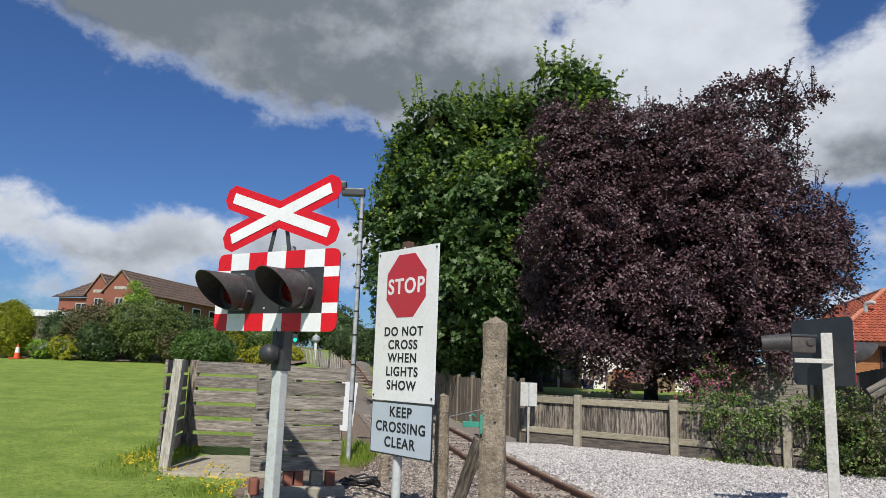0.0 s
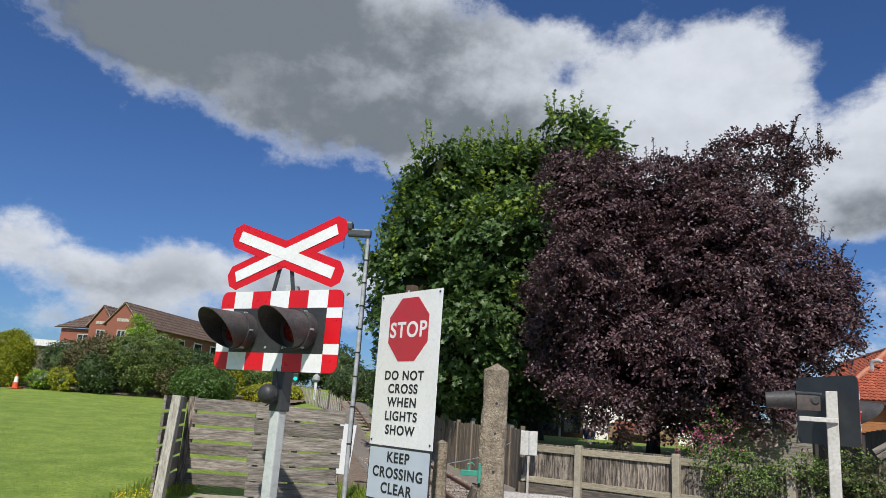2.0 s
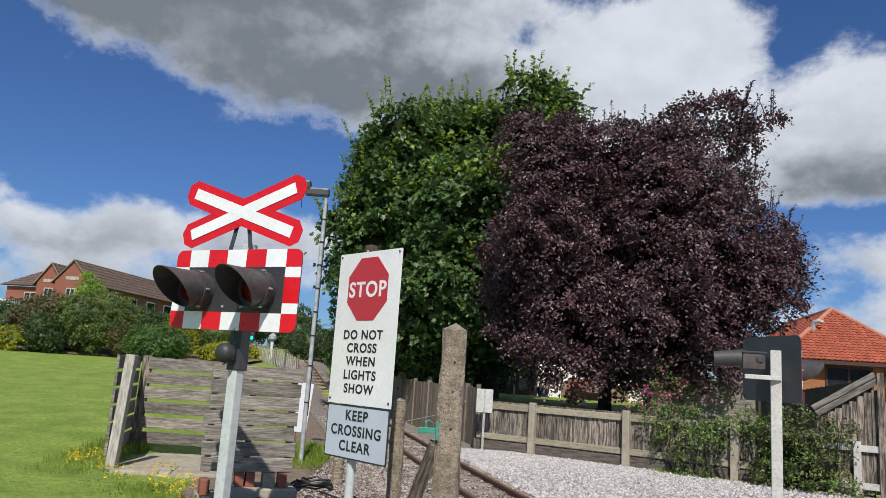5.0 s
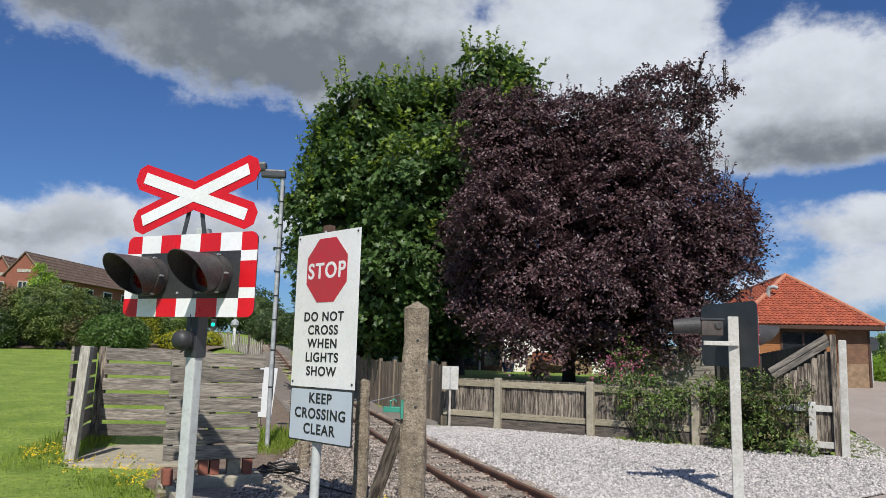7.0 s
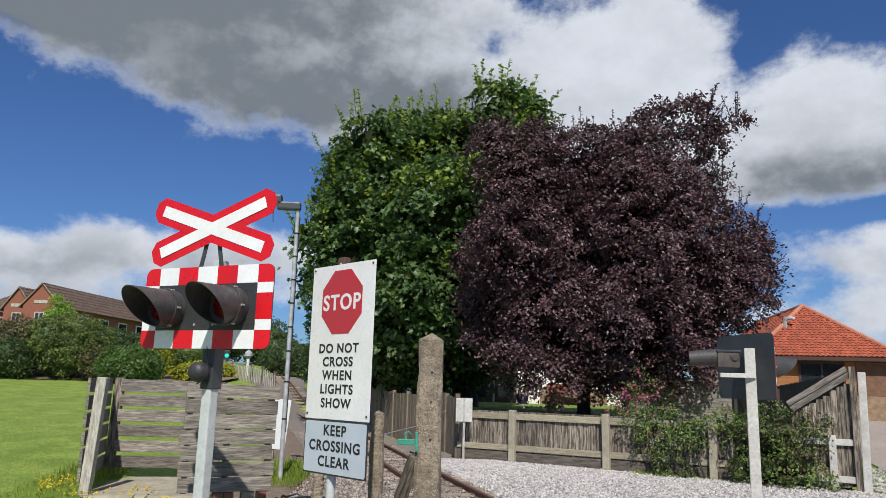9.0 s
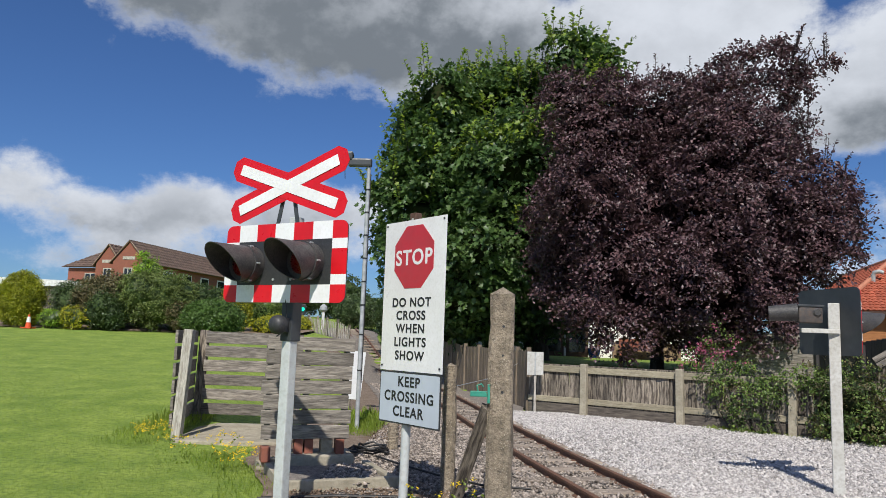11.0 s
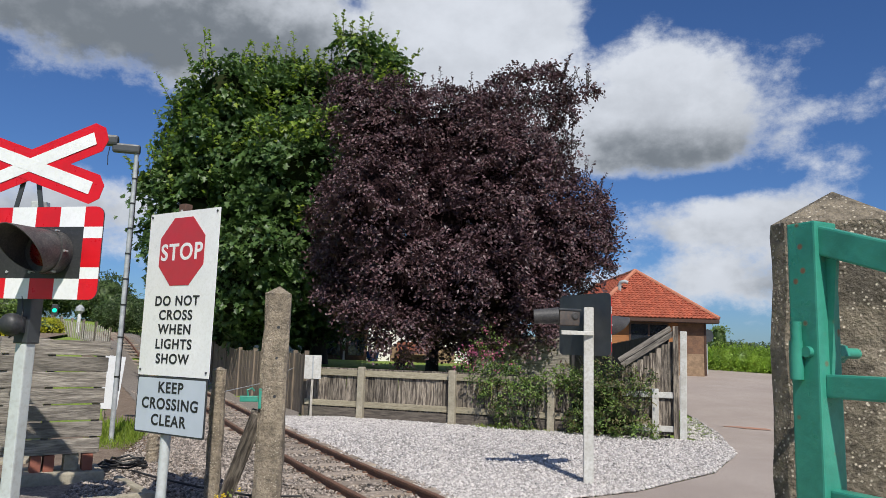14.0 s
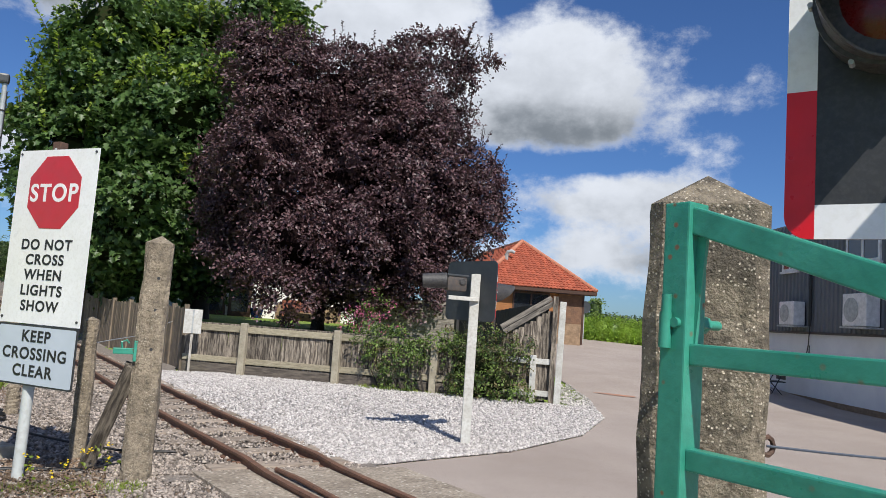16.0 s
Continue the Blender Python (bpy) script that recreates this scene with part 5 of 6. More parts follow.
tree("maple_tree", (2.6, 24.85, 0.9), -2.7, GREEN, 2.2, GREEN_LEAF, 0.2, 3.0, 0.48, 34, MAPLE_SHAPE, "large rounded green maple tree behind the fence", 22, 1.3, (0.36, 3.2), (210, 1.0, 0.15), MAPLE_TOP, droop=0.5)

# ---- shrubs ----


def shrub(name, x, y, w, h, mat, leaf, label, seed, per=60, d=None, lift=0.0, cat="shrub", dome=False):
    z = float(ground_height(x, y)) + lift
    root = thing(name, pose(x, y, z), label, cat)
    rng = random.Random(seed)
    lobes = [(0, 0, h * 0.45, w * 0.42, (d or w) * 0.42, h * 0.46)]
    for k in range(0 if dome else 7):
        a = rng.uniform(0, 6.28)
        lobes.append((w * 0.27 * math.cos(a), (d or w) * 0.27 * math.sin(a), h * rng.uniform(0.3, 0.62), w * 0.25, (d or w) * 0.25, h * 0.3))
    sprays("leaves", mat, lobes, per, leaf * 2.4, 15, leaf, seed, root, PLUM_SHAPE, 0.1, 0.6, 0.02)
    # Added core; its darker leaf colour is the inner shade, domes keep their own.
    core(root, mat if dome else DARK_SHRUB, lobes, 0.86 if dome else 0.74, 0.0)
    part("stem", tube([(0, 0, 0), (0, 0, h * 0.5)], [0.05, 0.02], 6), BARK, root)
    return root


shrub("golden_conifer", -19.45, 31.4, 2.1, 2.65, GOLD_CONIFER, 0.075, "rounded golden conifer bush on the lawn edge", 31, 140, dome=True)
shrub("small_shrub", -17.95, 31.3, 1.15, 0.95, HEDGE_LEAF, 0.08, "small pale green shrub in the border", 32, 22)
shrub("small_golden_shrub", -17.0, 31.4, 1.1, 1.15, YELLOW_LEAF, 0.08, "small yellow green shrub in the border", 33, 22)
for k, (x, y, w, h, mat, name, label) in enumerate((
        (-18.2, 34, 3.0, 2.4, DARK_SHRUB, "dark_shrub", "dark green shrub in the border"), (-16.6, 33.6, 3.0, 2.9, RED_SHRUB, "bronze_shrub", "bronze tinted shrub in the border"),
        (-16.05, 32.3, 1.8, 2.0, DARK_SHRUB, "dark_shrub", "dense dark green shrub in the border"), (-14.2, 33.4, 3.5, 3.2, OLIVE_LEAF, "broad_shrub", "broad mid green flowering shrub in the border"),
        (-15.5, 34.6, 1.4, 4.2, HEDGE_LEAF, "upright_shrub", "upright bright green conifer in the border"), (-12.9, 34.6, 3.2, 2.6, DARK_SHRUB, "dark_shrub", "dark green shrub behind the border"),
        (-12.6, 33.0, 1.8, 1.6, RED_SHRUB, "bronze_shrub", "low bronze shrub in the border"), (-11.3, 32.6, 3.1, 1.75, CLIPPED_LEAF, "round_shrub", "clipped round green shrub by the lawn"),
        (-11.2, 35.2, 1.7, 2.75, YELLOW_LEAF, "golden_shrub", "yellow leaved shrub in the border"), (-9.6, 35.4, 1.5, 1.0, YELLOW_LEAF, "golden_shrub", "low yellow green shrub in the border"),
        (-9.6, 40.0, 2.6, 1.0, YELLOW_LEAF, "garden_shrub", "yellow green garden shrub beyond the lawn"), (-6.4, 46.0, 3.4, 2.4, DARK_SHRUB, "garden_shrub", "dark green garden shrub by the far track"),
        (-12.4, 42.0, 4.0, 2.6, SHRUB_LEAF, "garden_shrub", "green garden shrub beyond the lawn"), (-2.6, 33.5, 2.8, 3.2, DARK_SHRUB, "hedge_bush", "dark green bush behind the track fence"),
        (-3.2, 41.0, 3.0, 3.0, DARK_SHRUB, "hedge_bush", "dark green bush by the far fence"), (-0.4, 30.0, 3.2, 2.2, SHRUB_LEAF, "hedge_bush", "green bush under the maple"))):
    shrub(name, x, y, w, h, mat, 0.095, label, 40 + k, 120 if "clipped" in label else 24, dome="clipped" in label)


def border_soil():
    verts, faces = [], []
    n = 40
    for i in range(n):
        x = -30 + 22 * i / (n - 1)
        y0 = np.interp(x, (-30, -20.8, -17.6, -13.9, -8), (25.5, 30.6, 31.4, 32.9, 34.6))
        for k in range(6):
            y = float(y0) + 1.1 * k + 0.15 * math.sin(3 * x) * (k == 0)
            verts.append((x, y, float(ground_height(x, y)) + 0.04 + (0.1 if k else 0)))
    for i in range(n - 1):
        for k in range(5):
            faces.append((i * 6 + k, (i + 1) * 6 + k, (i + 1) * 6 + k + 1, i * 6 + k + 1))
    tagged(link_mesh("border_soil", verts, faces, SOIL), "bare brown soil of the shrub border", "soil", kind="structure")


border_soil()


def climber():
    root = thing("climbing_shrub", pose(6.72, 13.2, 0, 0, 0, -35), "straggling green climber spilling over the plank fence", "climber")
    rng = random.Random(17)
    top = [(-2.1 + 0.29 * k, rng.uniform(-0.12, 0.05), 1.0 + 0.14 * math.sin(k * 1.3) + 0.06 * rng.random(), 0.3, 0.2, 0.2) for k in range(12)]
    hang = [(-1.75, -0.15, 0.72, 0.36, 0.2, 0.34), (-1.45, -0.2, 0.45, 0.36, 0.22, 0.4), (-1.3, -0.2, 0.2, 0.4, 0.25, 0.2), (-0.95, -0.12, 0.75, 0.22, 0.16, 0.3), (0.0, -0.2, 0.62, 0.42, 0.3, 0.55), (0.4, -0.25, 0.75, 0.45, 0.3, 0.5), (0.75, -0.3, 0.42, 0.5, 0.35, 0.42), (0.25, -0.32, 0.25, 0.5, 0.35, 0.3), (1.05, -0.3, 0.2, 0.4, 0.3, 0.2), (0.3, 0.0, 1.32, 0.35, 0.25, 0.25), (0.75, -0.1, 1.22, 0.3, 0.22, 0.22), (1.1, -0.15, 0.85, 0.25, 0.2, 0.2)]
    lobes = top + hang
    sprays("leaves", SHRUB_LEAF, lobes + top[1:10], 16, 0.13, 13, 0.056, 61, root, PLUM_SHAPE, 0.5, 0.7, 0.02)
    # Inner leaves get a darker leaf colour for the shade under the outer ones.
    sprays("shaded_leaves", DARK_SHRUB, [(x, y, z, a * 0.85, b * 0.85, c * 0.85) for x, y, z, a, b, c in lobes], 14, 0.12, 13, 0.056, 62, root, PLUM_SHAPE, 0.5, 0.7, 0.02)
    sprays("dead_leaves", RED_SHRUB, lobes[5:13] + hang[4:], 15, 0.14, 12, 0.048, 63, root, PLUM_SHAPE, 0.4, 0.9, 0.02)
    # Added core in the dark fill colour, as shade inside the hanging mass.
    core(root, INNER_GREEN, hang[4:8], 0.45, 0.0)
    for k, (x, y, z, *_r) in enumerate(lobes):
        part("stem", tube([(x * 0.8, -0.1, 0), (x * 0.95, y, z * 0.5), (x, y, z)], [0.02, 0.012, 0.006], 6), BARK, root)
    for k in range(16):
        x = rng.uniform(-2.5, 1.3)
        z = rng.uniform(1.0, 1.3)
        part("tendril", tube([(x, -0.1, z), (x + rng.uniform(-0.1, 0.1), -0.2, z + 0.16), (x + rng.uniform(-0.3, 0.3), -0.3, z + rng.uniform(0.0, 0.3))], [0.006, 0.005, 0.003], 4), BARK, root)


climber()

# ---- buildings ----


def wall_block(root, x0, y0, z0, x1, y1, z1, mat, name="wall", label=""):
    return part(name, box(x0, y0, z0, x1, y1, z1), mat, root, label)


def window(root, x, z, w, h, y, frame_mat, name="window"):
    """A framed window in a wall that faces -y, its frame standing proud of the wall at y."""
    fr = bmesh.new()
    t = 0.07
    for a in ((x, y - 0.03, z, x + w, y + 0.02, z + t), (x, y - 0.03, z + h - t, x + w, y + 0.02, z + h), (x, y - 0.03, z + t, x + t, y + 0.02, z + h - t), (x + w - t, y - 0.03, z + t, x + w, y + 0.02, z + h - t), (x + w / 2 - t / 2, y - 0.03, z + t, x + w / 2 + t / 2, y + 0.02, z + h - t)):
        box(*a, bm=fr)
    win = part(name, fr, frame_mat, root)
    part("pane", box(x + t, y - 0.012, z + t, x + w - t, y - 0.006, z + h - t), GLASS_DARK, win)
    part("sill", box(x - 0.05, y - 0.07, z - 0.06, x + w + 0.05, y + 0.02, z - 0.003), UPVC, win)
    return win


def roof_plane(root, name, corners, mat, tile=(0.26, 0.32), label="", thick=0.05):
    """Rows of lapped tiles over a plane polygon, given from the eaves' left corner, counter-clockwise."""
    P = [Vector(c) for c in corners]
    u = (P[1] - P[0]).normalized()
    n = u.cross(P[-1] - P[0]).normalized()
    v = n.cross(u)
    flat = [((p - P[0]).dot(u), (p - P[0]).dot(v)) for p in P]
    top = max(f[1] for f in flat)

    def span(s):
        xs = []
        for (ax, ay), (bx, by) in zip(flat, flat[1:] + flat[:1]):
            if (ay - s) * (by - s) <= 0 and abs(ay - by) > 1e-6:
                xs.append(ax + (bx - ax) * (s - ay) / (by - ay))
        return (min(xs), max(xs)) if len(xs) > 1 else None
    bm, s = bmesh.new(), 0.0
    while s < top - 0.05:
        a = span(min(s + 0.02, top))
        b = span(min(s + tile[1] * 0.98, top - 0.01))
        if a and b:
            lo, hi = max(a[0], min(b[0], a[0] + 9)), a[1]
            k = math.floor(lo / tile[0])
            while k * tile[0] < hi:
                x0, x1 = max(k * tile[0], lo), min((k + 1) * tile[0], hi)
                if x1 - x0 > 0.04:
                    prof = ((0, 0.0), (0.25, 0.028), (0.5, 0.04), (0.72, 0.028), (1.0, 0.0))
                    rows = []
                    for ss, up in ((s, 0.035), (s + tile[1] * 1.02, 0.005)):
                        rows.append([bm.verts.new(P[0] + u * (x0 + (x1 - x0) * q) + v * min(ss, top) + n * (h + up + 0.01)) for q, h in prof])
                    for i in range(4):
                        bm.faces.new((rows[0][i], rows[0][i + 1], rows[1][i + 1], rows[1][i]))
                    low = [bm.verts.new(vv.co - n * 0.04) for vv in rows[0]]
                    for i in range(4):
                        bm.faces.new((low[i], low[i + 1], rows[0][i + 1], rows[0][i]))
                k += 1
        s += tile[1]
    slab = bmesh.new()
    a = [slab.verts.new(p) for p in P]
    b = [slab.verts.new(p - n * thick) for p in P]
    slab.faces.new(a)
    slab.faces.new(b[::-1])
    for i in range(len(a)):
        j = (i + 1) % len(a)
        slab.faces.new((a[j], a[i], b[i], b[j]))
    r = part(name, slab, mat, root, label)
    tagged(part("roof_tiles", bm, mat, r), kind="stuff")
    return r


def orange_house():
    z0 = 0.85
    root = thing("timber_house", pose(16.07, 26.2, z0, 0, 0, -14), "timber clad bungalow with an orange hipped tile roof", "house")
    w, dpt, e, pk = 2.08, 12.0, 2.22, 4.34
    wall_block(root, -w, 0, 0, w, dpt, e, CEDAR, label="orange timber walls")
    for k in range(14):
        part("cladding_board", box(-w - 0.015, -0.022, 0.9 + k * 0.092, w, 0.0, 0.9 + k * 0.092 + 0.085, 0.004), CEDAR, root)
    part("stone_plinth", box(-w - 0.04, -0.06, -0.3, w + 0.04, 0.0, 0.86), STONEWALL, root, "brown stone lower wall")
    part("stone_corner", box(w - 1.0, -0.07, 0.86, w + 0.05, 0.0, e), BROWN_STONE, root, "brown stone corner")
    part("corner_post", box(w + 0.05, -0.09, 0, w + 0.13, 0.0, e), DARKWOOD, root, "dark brown downpipe")
    window(root, -0.9, 1.2, 1.6, 0.85, -0.03, DARKWOOD)
    o = 0.5
    A, B, C, D = (-w - o, -o, e), (w + o, -o, e), (w + o, dpt + o, e), (-w - o, dpt + o, e)
    p, q = (0, w + 0.1, pk), (0, dpt - w, pk)
    roof_plane(root, "hip_roof", (A, B, p), ORANGE_ROOF, (0.18, 0.17), label="orange pantile hip")
    roof_plane(root, "left_roof", (D, A, p, q), ORANGE_ROOF, (0.18, 0.17), label="orange pantile slope")
    roof_plane(root, "right_roof", (B, C, q, p), ORANGE_ROOF, (0.18, 0.17), label="orange pantile slope")
    for a, b in ((A, p), (B, p), (p, q)):
        part("ridge_tiles", tube([Vector(a) + Vector((0, 0, 0.05)), Vector(b) + Vector((0, 0, 0.06))], 0.09, 8), ORANGE_TRIM, root, "pale orange ridge tiles")
    part("fascia", box(-w - o, -o - 0.03, e - 0.13, w + o, -o, e), DARKWOOD, root, "dark fascia and gutter")
    part("soffit", box(-w - o, -o, e - 0.15, w + o, 0.0, e - 0.12), DARKWOOD, root, "dark brown soffit")
    fl = part("flue", tube([(-1.0, 1.0, 3.2), (-1.0, 1.0, 3.62), (-0.96, 0.97, 3.74), (-0.82, 0.9, 3.78), (-0.68, 0.85, 3.72)], 0.08, 12), GALV, root, "bent galvanised flue pipe", True)
    part("flue_collar", tube([(-1.0, 1.0, 3.05), (-1.0, 1.0, 3.3)], 0.13, 12), GALV, fl)


orange_house()


def brick_building():
    root = thing("brick_building", pose(-24.7, 52.3, 2.0, 0, 0, -9), "red brick building with brown tiled gables beyond the shrubs", "building")
    wall_block(root, -1.3, 0, 0, 1.3, 13, 4.5, BRICK)
    wall_block(root, -3.1, 0.7, 0, -1.3, 9, 4.3, BRICK)
    wall_block(root, -6.4, 1.8, 0, -3.1, 9, 4.1, BRICK)
    for x0, x1, y, zt, ze, ln in ((-1.3, 1.3, -0.02, 5.95, 4.5, 13.0), (-3.2, -1.2, 0.68, 5.75, 4.35, 6.0)):
        xm = (x0 + x1) / 2
        g = part("gable", prism([(x0, 0), (x1, 0), (x1, ze), (xm, zt), (x0, ze)], y - 0.03, y + 0.25), BRICK, root, "brick gable")
        for sx, xe in ((-1, x0), (1, x1)):
            part("barge_board", tube([(xm, y - 0.1, zt + 0.06), (xe + sx * 0.2, y - 0.1, ze - 0.12)], 0.05, 6), BARGE, g, "buff barge board")
        part("band", box(xm - 0.5, y - 0.06, zt - 1.35, xm + 0.5, y - 0.031, zt - 1.12), WOOD_PALE, g, "pale brick band")
        win = window(root, xm - 0.35, 2.7, 0.7, 1.3, y - 0.04, WOOD_PALE)
        roof_plane(root, "gable_roof", ((x1 + 0.25, y - 0.15, ze - 0.2), (x1 + 0.25, y + ln, ze - 0.2), (xm, y + ln, zt + 0.08), (xm, y - 0.15, zt + 0.08)), BROWN_ROOF, (0.34, 0.32), "brown tiled slope")
        roof_plane(root, "gable_roof", ((x0 - 0.25, y + ln, ze - 0.2), (x0 - 0.25, y - 0.15, ze - 0.2), (xm, y - 0.15, zt + 0.08), (xm, y + ln, zt + 0.08)), BROWN_ROOF, (0.34, 0.32), "brown tiled slope")
    roof_plane(root, "left_roof", ((-6.8, 1.5, 4.15), (-2.6, 1.5, 4.15), (-2.6, 4.6, 6.1), (-4.4, 4.6, 6.1)), BROWN_ROOF, (0.34, 0.32), "brown tiled hip roof")
    window(root, -4.9, 2.6, 1.0, 1.1, 1.76, WOOD_PALE)
    for k in range(4):
        y = 2.4 + 2.8 * k
        fr = part("side_window", box(1.28, y, 2.7, 1.36, y + 1.3, 4.0), UPVC, root, "white framed window")
        part("pane", box(1.355, y + 0.1, 2.8, 1.37, y + 1.2, 3.9), GLASS_DARK, fr)
    t = thing("polytunnel", pose(-37.5, 52.0, 2.75, 0, 0, 20), "long low white roofed shed beyond the border", "shed")
    part("wall", box(-9, 0, 0, 9, 4, 1.8), WOOD_V, t, "grey boarded wall")
    part("roof", prism([(-9.2, 1.82), (9.2, 1.82), (9.2, 2.3), (-9.2, 2.3)], -0.2, 4.2), UPVC, t, "white roof")


brick_building()


def white_bungalow():
    root = thing("white_bungalow", pose(4.6, 34.0, 0.95, 0, 0, -8), "white rendered bungalow with dark brown glazed doors", "house")
    wall_block(root, -7, 0, 0, 7, 6, 2.5, WHITE_WALL)
    roof_plane(root, "roof", ((-7.4, -0.5, 2.45), (7.4, -0.5, 2.45), (7.4, 3.2, 4.2), (-7.4, 3.2, 4.2)), BROWN_ROOF, (0.4, 0.4), "brown tiled roof")
    for x in (-0.35, 0.75):
        d = part("glazed_door", box(x - 0.5, -0.06, 0.0, x + 0.5, -0.01, 2.1), DARKWOOD, root, "dark brown glazed door")
        part("pane", box(x - 0.36, -0.075, 0.25, x + 0.36, -0.061, 1.95), GLASS_DARK, d)
    part("downpipe", tube([(1.7, -0.08, 0), (1.7, -0.08, 2.45)], 0.05, 8), CEDAR, root, "buff downpipe")
    part("stone_wall", box(2.3, -1.2, 0, 5.2, -0.7, 0.75), STONEWALL, root, "low stone garden wall")
    window(root, 3.0, 1.0, 1.3, 1.1, -0.03, DARKWOOD)
    for x, y in ((5.9, 32.6), (-0.1, 33.2)):
        p = thing("blue_pot", pose(x, y, 0.96), "glazed blue plant pot with a small plant", "plant pot", "blue pots")
        part("pot", tube([(0, 0, 0), (0, 0, 0.2), (0, 0, 0.42), (0, 0, 0.46)], [0.2, 0.26, 0.3, 0.32], 16), POT, p, "", True)
        tagged(foliage("plant", YELLOW_LEAF, [(0, 0, 0.7, 0.3, 0.3, 0.35)], 50, 0.12, 7, p, 5, 0.12), kind="stuff")
    b = thing("garden_bench", pose(7.6, 31.6, 0.97, 0, 0, -10), "reddish wooden garden bench by the stone wall", "bench")
    part("seat", box(-0.8, -0.25, 0.4, 0.8, 0.25, 0.46, 0.01), BRICK, b)
    part("backrest", box(-0.8, 0.22, 0.5, 0.8, 0.27, 0.9, 0.01), BRICK, b)
    for x in (-0.72, 0.72):
        part("leg", box(x - 0.05, -0.22, 0, x + 0.05, 0.22, 0.4, 0.01), BRICK, b)


white_bungalow()


def garden_shed():
    root = thing("garden_shed", pose(6.9, 17.3, 0.72, 0, 0, -24), "grey weathered shiplap shed behind the fence", "shed")
    wall_block(root, -1.1, 0, 0, 2.0, 2.0, 1.25, WOOD)
    for k in range(11):
        part("shiplap_board", box(-1.12, -0.025, 0.02 + k * 0.112, 2.02, 0.0, 0.02 + k * 0.112 + 0.105, 0.004), WOOD, root)
    part("corner_post", box(-0.75, -0.05, 0, -0.65, -0.025, 1.25), WOOD_PALE, root)
    d = thing("dark_fence", pose(8.15, 12.45, 0.0, 0, 0, 93), "dark sloping boundary fence between garden and road", "fence")
    for k in range(24):
        x = 0.02 + k * 0.165
        part("board", box(x, -0.012 - 0.01 * (k % 2), 0.03, x + 0.16, 0.012, 2.02 - 0.018 * k, 0.003), DARK_BOARD, d)
    for k in range(3):
        part("post", box(0.3 + 1.7 * k, 0.02, 0.0, 0.39 + 1.7 * k, 0.1, 1.95 - 0.2 * k, 0.008), DARK_BOARD, d)


garden_shed()


def pink_flowers():
    for k, (x, y, h) in enumerate(((5.45, 16.2, 0.95), (5.75, 16.1, 1.3), (6.0, 15.9, 0.85), (5.3, 16.4, 0.7))):
        z = float(ground_height(x, y))
        p = thing("pink_flower_bush", pose(x, y, z), "bush with bright pink flower spikes behind the fence", "flowering bush", "pink flower bushes")
        foliage("leaves", SHRUB_LEAF, [(0, 0, h * 0.45, 0.35, 0.3, h * 0.45)], 110, 0.06, 90 + k, p, 5, 0.08)
        pink = foliage("blossom", PINK, [(0.05, -0.12, h * 0.7, 0.3, 0.2, h * 0.35), (-0.2, -0.15, h * 0.55, 0.2, 0.15, 0.2)], 70, 0.055, 95 + k, p, 5, 0.07)
        tagged(pink, kind="stuff")


pink_flowers()


def hedge():
    root = thing("hedge", pose(21.5, 29.2, 0.8, 0, 0, -37), "clipped bright green hedge along the road", "hedge")
    lobes = [(x, 0, 0.62 + 0.05 * math.sin(x * 2), 0.62, 0.5, 0.68) for x in np.arange(-1.4, 9.5, 0.55)]
    foliage("leaves", HEDGE_LEAF, lobes, 420, 0.07, 71, root, 5, 0.09, 0.3, 0.3, 0.0)
    core(root, HEDGE_LEAF, lobes, 0.76, 0.0)
    k = thing("hedge_kerb", pose(21.5, 28.6, 0.78, 0, 0, -37), "low stone edging in front of the hedge", "kerb")
    part("kerb", box(-2, -0.2, 0, 9, 0.1, 0.14, 0.02), STONEWALL, k)


hedge()


